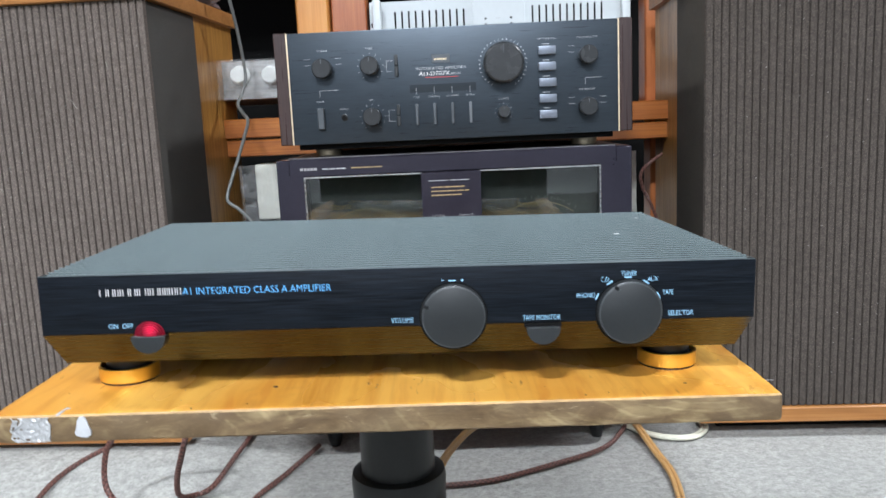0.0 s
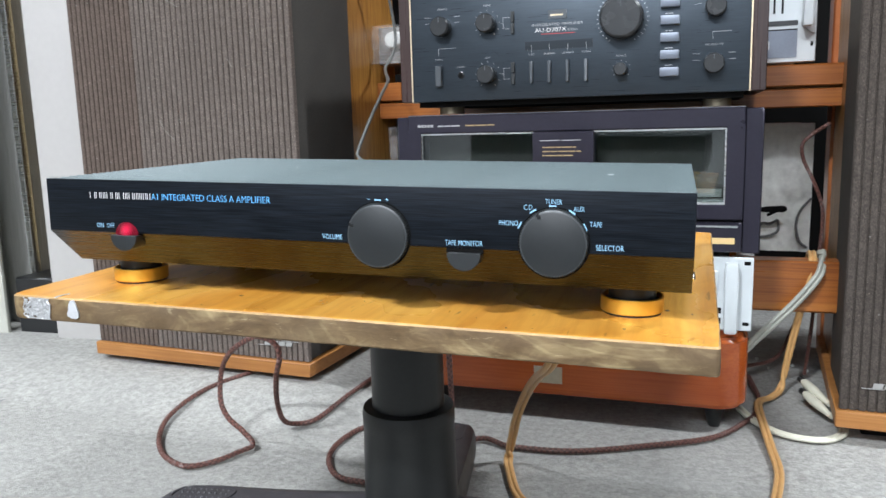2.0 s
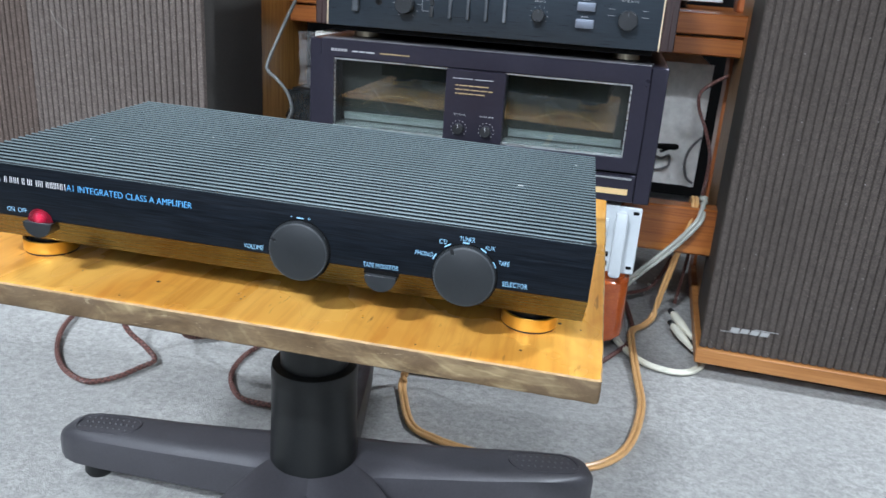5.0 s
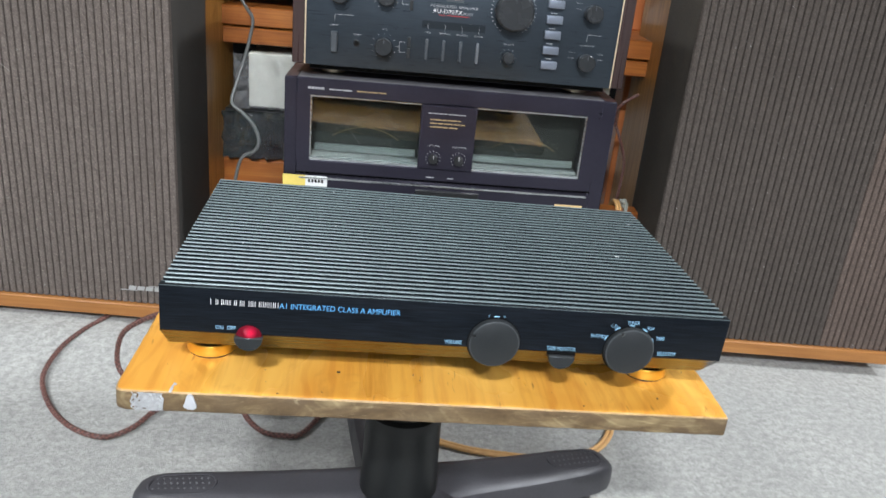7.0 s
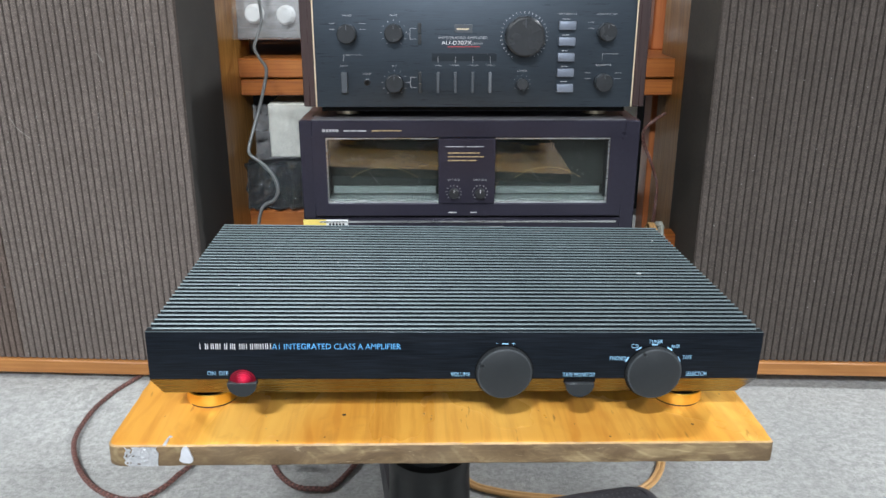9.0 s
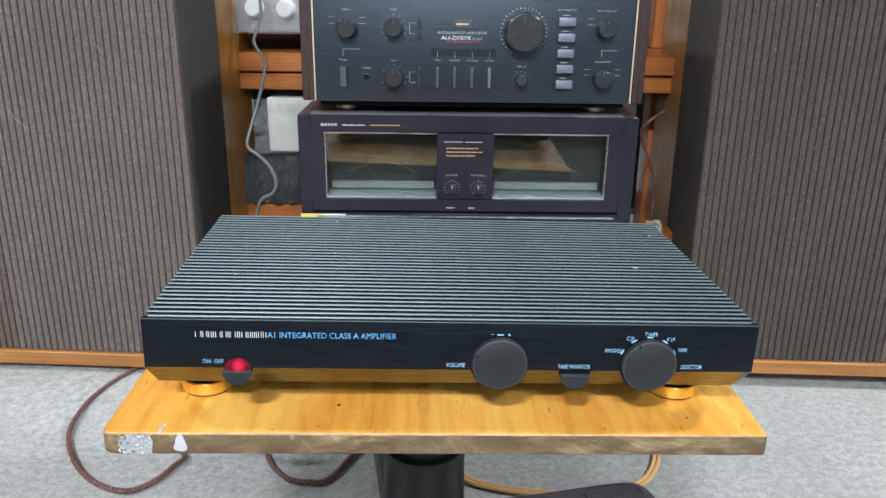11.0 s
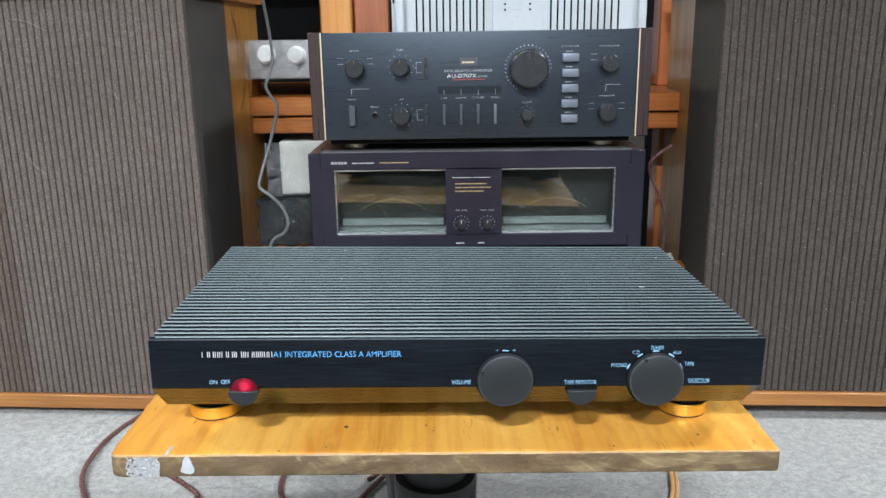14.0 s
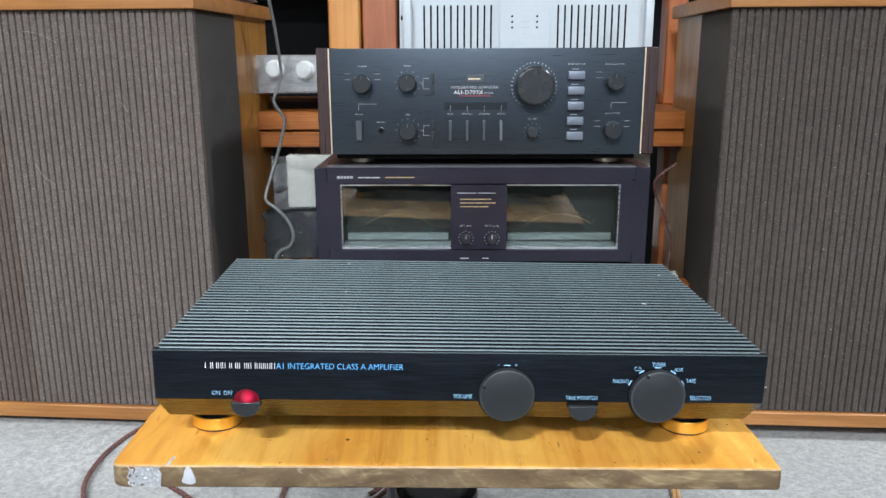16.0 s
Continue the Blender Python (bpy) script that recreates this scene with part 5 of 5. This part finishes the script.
# ---------------------------------------------------------------- cables
LOOP = [(-0.40, 0.70, 0.03), (-0.43, 0.62, 0.028), (-0.462, 0.56, 0.024), (-0.478, 0.515, 0.017), (-0.479, 0.461, 0.008), (-0.449, 0.4, 0.006), (-0.409, 0.356, 0.005), (-0.365, 0.336, 0.005),
        (-0.337, 0.352, 0.006), (-0.321, 0.382, 0.007), (-0.312, 0.402, 0.009), (-0.332, 0.415, 0.019), (-0.357, 0.42, 0.035), (-0.369, 0.425, 0.057), (-0.36, 0.42, 0.099), (-0.331, 0.4, 0.131),
        (-0.293, 0.385, 0.154), (-0.277, 0.38, 0.157), (-0.261, 0.38, 0.151), (-0.254, 0.38, 0.136), (-0.263, 0.385, 0.107), (-0.284, 0.42, 0.061), (-0.296, 0.455, 0.022), (-0.288, 0.478, 0.008),
        (-0.268, 0.498, 0.007), (-0.254, 0.585, 0.006), (-0.244, 0.709, 0.006), (-0.225, 0.85, 0.006)]
LOOP = [(x, y, z + (rise(x, y) if z < 0.01 else 0.0)) for x, y, z in LOOP]
braided(LOOP, "brown braided speaker cable looped up from the carpet")
RUN = [(-0.15, 0.62, 0.006), (-0.185, 0.525, 0.006), (-0.208, 0.475, 0.005), (-0.212, 0.427, 0.005), (-0.201, 0.387, 0.005), (-0.176, 0.355, 0.005), (-0.149, 0.347, 0.005), (-0.125, 0.354, 0.005),
       (-0.09, 0.42, 0.006), (-0.042, 0.492, 0.006), (0.001, 0.479, 0.005), (0.078, 0.483, 0.005), (0.166, 0.52, 0.005), (0.237, 0.559, 0.005), (0.277, 0.611, 0.006), (0.306, 0.68, 0.008), (0.30, 0.80, 0.01)]
braided(RUN, "brown braided speaker cable lying along the carpet")
braided([(-0.07, 0.44, 0.272), (-0.068, 0.45, 0.2), (-0.066, 0.45, 0.129), (-0.065, 0.45, 0.097), (-0.066, 0.455, 0.064), (-0.073, 0.46, 0.029), (-0.082, 0.45, 0.010), (-0.10, 0.43, 0.006)],
        "brown braided speaker cable hanging from behind the board")
braided([(0.295, 0.785, 0.03), (0.342, 0.838, 0.03), (0.37, 0.86, 0.08)], "dark speaker cable rising behind the base", 0.0028)
braided([(0.394, 0.80, 0.385), (0.372, 0.8, 0.37), (0.360, 0.8, 0.356), (0.362, 0.8, 0.335), (0.376, 0.8, 0.305), (0.389, 0.8, 0.27), (0.391, 0.8, 0.24), (0.389, 0.8, 0.20), (0.384, 0.8, 0.1), (0.38, 0.82, 0.01)],
        "thin twisted brown cable against the rack post", 0.0026)
TAN = [(0.12, 0.17, 0.262), (0.094, 0.22, 0.2), (0.067, 0.3, 0.158), (0.048, 0.35, 0.125), (0.027, 0.4, 0.079), (0.015, 0.43, 0.042), (0.008, 0.44, 0.012), (0.012, 0.42, 0.004), (0.037, 0.355, 0.004),
       (0.07, 0.333, 0.004), (0.116, 0.32, 0.004), (0.18, 0.312, 0.004), (0.242, 0.325, 0.004), (0.285, 0.374, 0.004), (0.307, 0.468, 0.004), (0.306, 0.55, 0.006), (0.302, 0.64, 0.012), (0.305, 0.685, 0.012), (0.325, 0.725, 0.006),
       (0.340, 0.752, 0.012), (0.346, 0.75, 0.05), (0.350, 0.742, 0.08), (0.357, 0.727, 0.131), (0.363, 0.724, 0.169), (0.369, 0.727, 0.197), (0.371, 0.74, 0.2065), (0.372, 0.765, 0.205), (0.373, 0.80, 0.16)]
twin(TAN, M["cord_tan"], "tan twin flex looping over the carpet", r=0.0029)
twin([(0.28, 0.695, 0.075), (0.302, 0.697, 0.1), (0.345, 0.70, 0.147), (0.372, 0.703, 0.183), (0.380, 0.718, 0.198), (0.384, 0.742, 0.2065), (0.385, 0.765, 0.205), (0.386, 0.80, 0.15)], M["cord_pale"], "pale flat flex running up beside the rack", "flat_flex", 0.0032, across=(0, 1, 0.3))
twin([(0.27, 0.68, 0.012), (0.293, 0.63, 0.006), (0.325, 0.592, 0.005), (0.364, 0.582, 0.005), (0.39, 0.60, 0.005), (0.400, 0.63, 0.006), (0.402, 0.70, 0.006)], M["cord_cream"], "cream phono lead curled by the speaker", "phono_lead", 0.003)


def build_plugs():
    for k, (a, b) in enumerate((((0.365, 0.728, 0.031), (0.389, 0.665, 0.022)), ((0.364, 0.702, 0.0225), (0.388, 0.642, 0.014)))):
        pl = thing("phono_plug", look(a, b) @ pose(0, 0, 0), "pale plastic phono plug resting against the speaker", "plug", "phono plugs")
        d = (Vector(b) - Vector(a)).length
        part("shell", lathe([(0.0035, 0.0), (0.006, -0.006), (0.0065, -0.03), (0.005, -0.045), (0.0032, -d)][::-1], 20), M["cord_cream"], pl)
        part("tip", lathe([(0.0022, 0.0), (0.0045, 0.001), (0.0045, 0.008)], 16), M["black"], pl)


build_plugs()


def build_grey_cord():
    c = thing("mains_cord", pose(0, 0, 0), "grey power cord draped down beside the speaker", "cable")
    pts = [(-0.268, 0.775, 0.70), (-0.262, 0.79, 0.645), (-0.259, 0.81, 0.603), (-0.256, 0.825, 0.551), (-0.256, 0.825, 0.529), (-0.263, 0.82, 0.506), (-0.265, 0.80, 0.491), (-0.253, 0.77, 0.478), (-0.238, 0.736, 0.465),
           (-0.237, 0.705, 0.445), (-0.241, 0.676, 0.417), (-0.249, 0.66, 0.388), (-0.255, 0.648, 0.364), (-0.253, 0.645, 0.354), (-0.239, 0.642, 0.344), (-0.224, 0.642, 0.327), (-0.217, 0.642, 0.305),
           (-0.224, 0.645, 0.288), (-0.246, 0.65, 0.268), (-0.262, 0.67, 0.18), (-0.265, 0.70, 0.10), (-0.26, 0.74, 0.016), (-0.25, 0.80, 0.010)]
    part("flex", tube(smooth_path(pts, 10), 0.0025, 10), M["cord_grey"], c)


build_grey_cord()
rod_ = thing("black_rod", pose(0, 0.93, 0), "black rod with a thick tip hanging beside the paper parcel", "tool")
part("shaft", lathe([(0.0028, 0.0), (0.003, 0.085), (0.0048, 0.095), (0.0055, 0.122), (0.003, 0.127)], 16), M["void"], rod_, at=pose(0.232, 0.0, 0.2445, 0, 88, 0))
part("hook", lathe([(0.0022, 0.0), (0.003, 0.016)], 12), M["void"], rod_, at=pose(0.330, 0.0, 0.238, 0, 60, 0))

# ---------------------------------------------------------------- screen of panels beside the speaker
M["steel"] = brushed("grey_steel_sheet", (0.26, 0.26, 0.245), 0.45, 0.5, "z")
M["tan_card"] = speckled("tan_cardboard", (0.36, 0.26, 0.13), 0.6, 30, 0.25)


def build_side():
    solid("base_board", rounded(box(-1.6, -0.916, 0.615, 0.98, 0.0, 0.02), 0.002, 1), M["dark_board"], "dark grey board lying on the carpet", "board", pose(0, 0, 0))
    solid("floor_mat", rounded(box(-0.888, -0.74, 0.638, 0.82, 0.0, 0.008), 0.002, 1), M["dark_board"], "dark grey mat under the speaker's edge", "mat", pose(0, 0, 0))
    solid("cream_post", rounded(box(-1.12, -1.034, 0.735, 0.743, 0.02, 1.9), 0.002, 2), M["cream"], "cream painted upright panel", "panel")
    solid("white_post", rounded(box(-0.911, -0.791, 0.728, 0.788, 0.008, 1.9), 0.003, 2), M["white"], "white painted upright panel", "panel")
    cab = thing("metal_cabinet", pose(0, 0, 0), "grey metal cabinet with bright edge strips and dark slots", "cabinet")
    part("door", box(-1.13, -1.014, 0.81, 0.86, 0.02, 1.9), M["steel"], cab, smooth=False)
    part("edge_strip", rounded(box(-1.027, -1.013, 0.796, 0.812, 0.02, 1.9), 0.003, 2), M["silver"], cab, "bright metal edge strip")
    part("edge_strip", rounded(box(-1.108, -1.099, 0.796, 0.812, 0.02, 1.9), 0.002, 1), M["silver"], cab, "bright metal edge strip")
    for z0_, z1_ in ((0.632, 0.661), (0.667, 0.705)):
        part("dark_slot", box(-1.097, -1.03, 0.802, 0.812, z0_, z1_), M["void"], cab, smooth=False)
    part("slot_label", box(-1.075, -1.034, 0.800, 0.803, 0.638, 0.643), M["button"], cab, smooth=False)
    part("catch", rounded(box(-1.078, -1.046, 0.796, 0.812, 0.614, 0.624), 0.002, 1), M["trim"], cab, "small brass catch")
    solid("cardboard_sheet", box(-1.25, -0.82, 0.905, 0.91, 0.0, 1.2), M["tan_card"], "tan cardboard leaning behind the panels", "cardboard")
    solid("black_block", rounded(box(-1.02, -0.925, 0.75, 0.87, 0.02, 0.13), 0.003, 1), M["black"], "low black block on the grey board", "case")
    solid("blue_crate", rounded(box(-1.62, -1.36, 1.0, 1.3, 0.0, 0.17), 0.01, 2), M["blue_plastic"], "blue plastic crate on the floor", "crate")
    solid("dark_cupboard", rounded(box(-2.2, -1.25, 1.32, 1.70, 0.0, 1.6), 0.004, 1), M["dark_board"], "dark cupboard against the wall", "cupboard")


M["blue_plastic"] = speckled("blue_plastic", (0.05, 0.16, 0.30), 0.4, 80, 0.12)
build_side()

# ---------------------------------------------------------------- plastic bag on the speaker
bag = bmesh.new()
bmesh.ops.create_icosphere(bag, subdivisions=4, radius=1.0)
for v in bag.verts:
    n = 1 + 0.35 * noise.noise(v.co * 2.3) + 0.22 * noise.noise(v.co * 6)
    v.co = Vector((v.co.x * 0.07 * n, v.co.y * 0.09 * n, max(0.0, 0.022 + v.co.z * 0.028 * n)))
M["bag"] = mat("crinkled_plastic_bag", (0.35, 0.33, 0.38), 0.15)
M["bag"].node_tree.nodes["Principled BSDF"].inputs["Alpha"].default_value = 0.75
solid("plastic_bag", bag, M["bag"], "crinkled plastic bag on top of the speaker", "bag", pose(-0.36, 0.84, 0.6405), smooth=False)

# ---------------------------------------------------------------- small marks
M["old_chip"] = mat("bare_metal_nick", (0.5, 0.52, 0.52), 0.4, 0.3)
dots = ((0.150, 0.111, 0.0020), (0.187, 0.196, 0.0009), (-0.095, 0.222, 0.0007), (-0.09, 0.134, 0.0006), (-0.159, 0.082, 0.0004))
for dx, dy, w in dots:
    part("paint_chip", rounded(box(dx - w, dx + w, dy - 0.0006, dy + 0.0006, 0.3700, 0.3707), 0.0003, 1), M["old_chip"], amplifier, "bright nick in the black finish")


def blot(cx, cz, w, h, seed, y=-0.0118, n=22):
    """A ragged patch stuck on the board's front edge."""
    pts = []
    for k in range(n):
        a = 2 * math.pi * k / n
        r = 1 + 0.28 * noise.noise(Vector((math.cos(a) * 2, math.sin(a) * 2, seed)))
        pts.append((cx + w * r * math.cos(a), cz + h * r * math.sin(a)))
    return prism(pts, y, y + 0.0015, "y")


M["old_paint"] = speckled("old_white_paint", (0.43, 0.44, 0.46), 0.45, 220, 0.16)
M["foil"] = speckled("crumpled_foil", (0.43, 0.435, 0.44), 0.33, 420, 0.2, metal=0.35)
bump(M["foil"], noise_tex(M["foil"], coords(M["foil"], (1, 1, 1)), 300, 2.0, 0.5, 1.0), 0.4, 0.003)
scrap = bmesh.new()
rows_ = []
for j in range(15):
    f = j / 14
    left_ = -0.2195 + 0.0035 * noise.noise(Vector((f * 5, 1.7, 0))) + 0.003 * max(0, f - 0.75)
    right_ = -0.1985 + 0.0016 * noise.noise(Vector((f * 4, 8.1, 0)))
    rows_.append([scrap.verts.new((left_ + (right_ - left_) * k / 20, -0.0112 - 0.0016 * abs(noise.noise(Vector((k * 0.35, f * 4, 3)))), 0.2784 + 0.0143 * f)) for k in range(21)])
for a_, b_ in zip(rows_, rows_[1:]):
    for k in range(20):
        if not (noise.noise(Vector((k * 0.5, a_[0].co.z * 420, 12))) > 0.33 and k < 9):
            scrap.faces.new((a_[k], a_[k + 1], b_[k + 1], b_[k]))
part("foil_patch", scrap, M["foil"], board, "torn scrap of crumpled silver tape", smooth=False)
part("paint_blot", prism([(-0.1805 + x, 0.2862 + z) for x, z in ((-0.0012, 0.0062), (0.001, 0.0064), (0.0024, 0.0045), (0.0034, 0.001), (0.0046, -0.002), (0.0044, -0.0046), (0.0022, -0.0060), (-0.0012, -0.0056), (-0.0040, -0.0044), (-0.0044, -0.0030), (-0.0032, 0.0002), (-0.0026, 0.0040))], -0.0116, -0.0100, "y"), M["old_paint"], board, "pale grey paint blot")
part("paint_blot", prism([(-0.1950, -0.0105), (-0.1930, -0.0108), (-0.1927, -0.0060), (-0.1932, -0.002), (-0.1912, -0.0005), (-0.1936, 0.0012), (-0.1942, -0.0025), (-0.1948, -0.0065)], 0.2932, 0.2939, "z"), M["old_paint"], board, "white paint splash")
flecks = random.Random(11)
spots = [(-0.079, 0.027, 0.0018), (-0.121, -0.006, 0.0009), (0.105, -0.003, 0.0009), (0.168, 0.012, 0.0012), (0.19, 0.06, 0.0016)]
spots += [(flecks.uniform(-0.21, 0.205), flecks.uniform(-0.006, 0.055), flecks.uniform(0.0003, 0.0008)) for k in range(18)]
for kx, ky, w in spots:
    part("knot", lathe([(w, 0.2930), (w * 0.8, 0.29365)], 10, at=(kx, ky, 0)), M["rosewood"], board, "small dark knot")
chips = bmesh.new()
for cx, cy, w in ((0.322, 0.916, 0.0028), (0.347, 0.917, 0.003), (0.388, 1.0, 0.003), (0.39, 0.868, 0.003), (0.36, 0.95, 0.002), (0.335, 0.87, 0.0016), (0.372, 0.89, 0.0016)):
    bx(chips, cx - w, cx + w, cy - w * 0.8, cy + w * 0.8, 0.0, 0.0045, 0.0008)
solid("paper_scraps", chips, M["board_white"], "tiny white paper scraps scattered on the carpet", "scraps", kind="stuff", smooth=False)
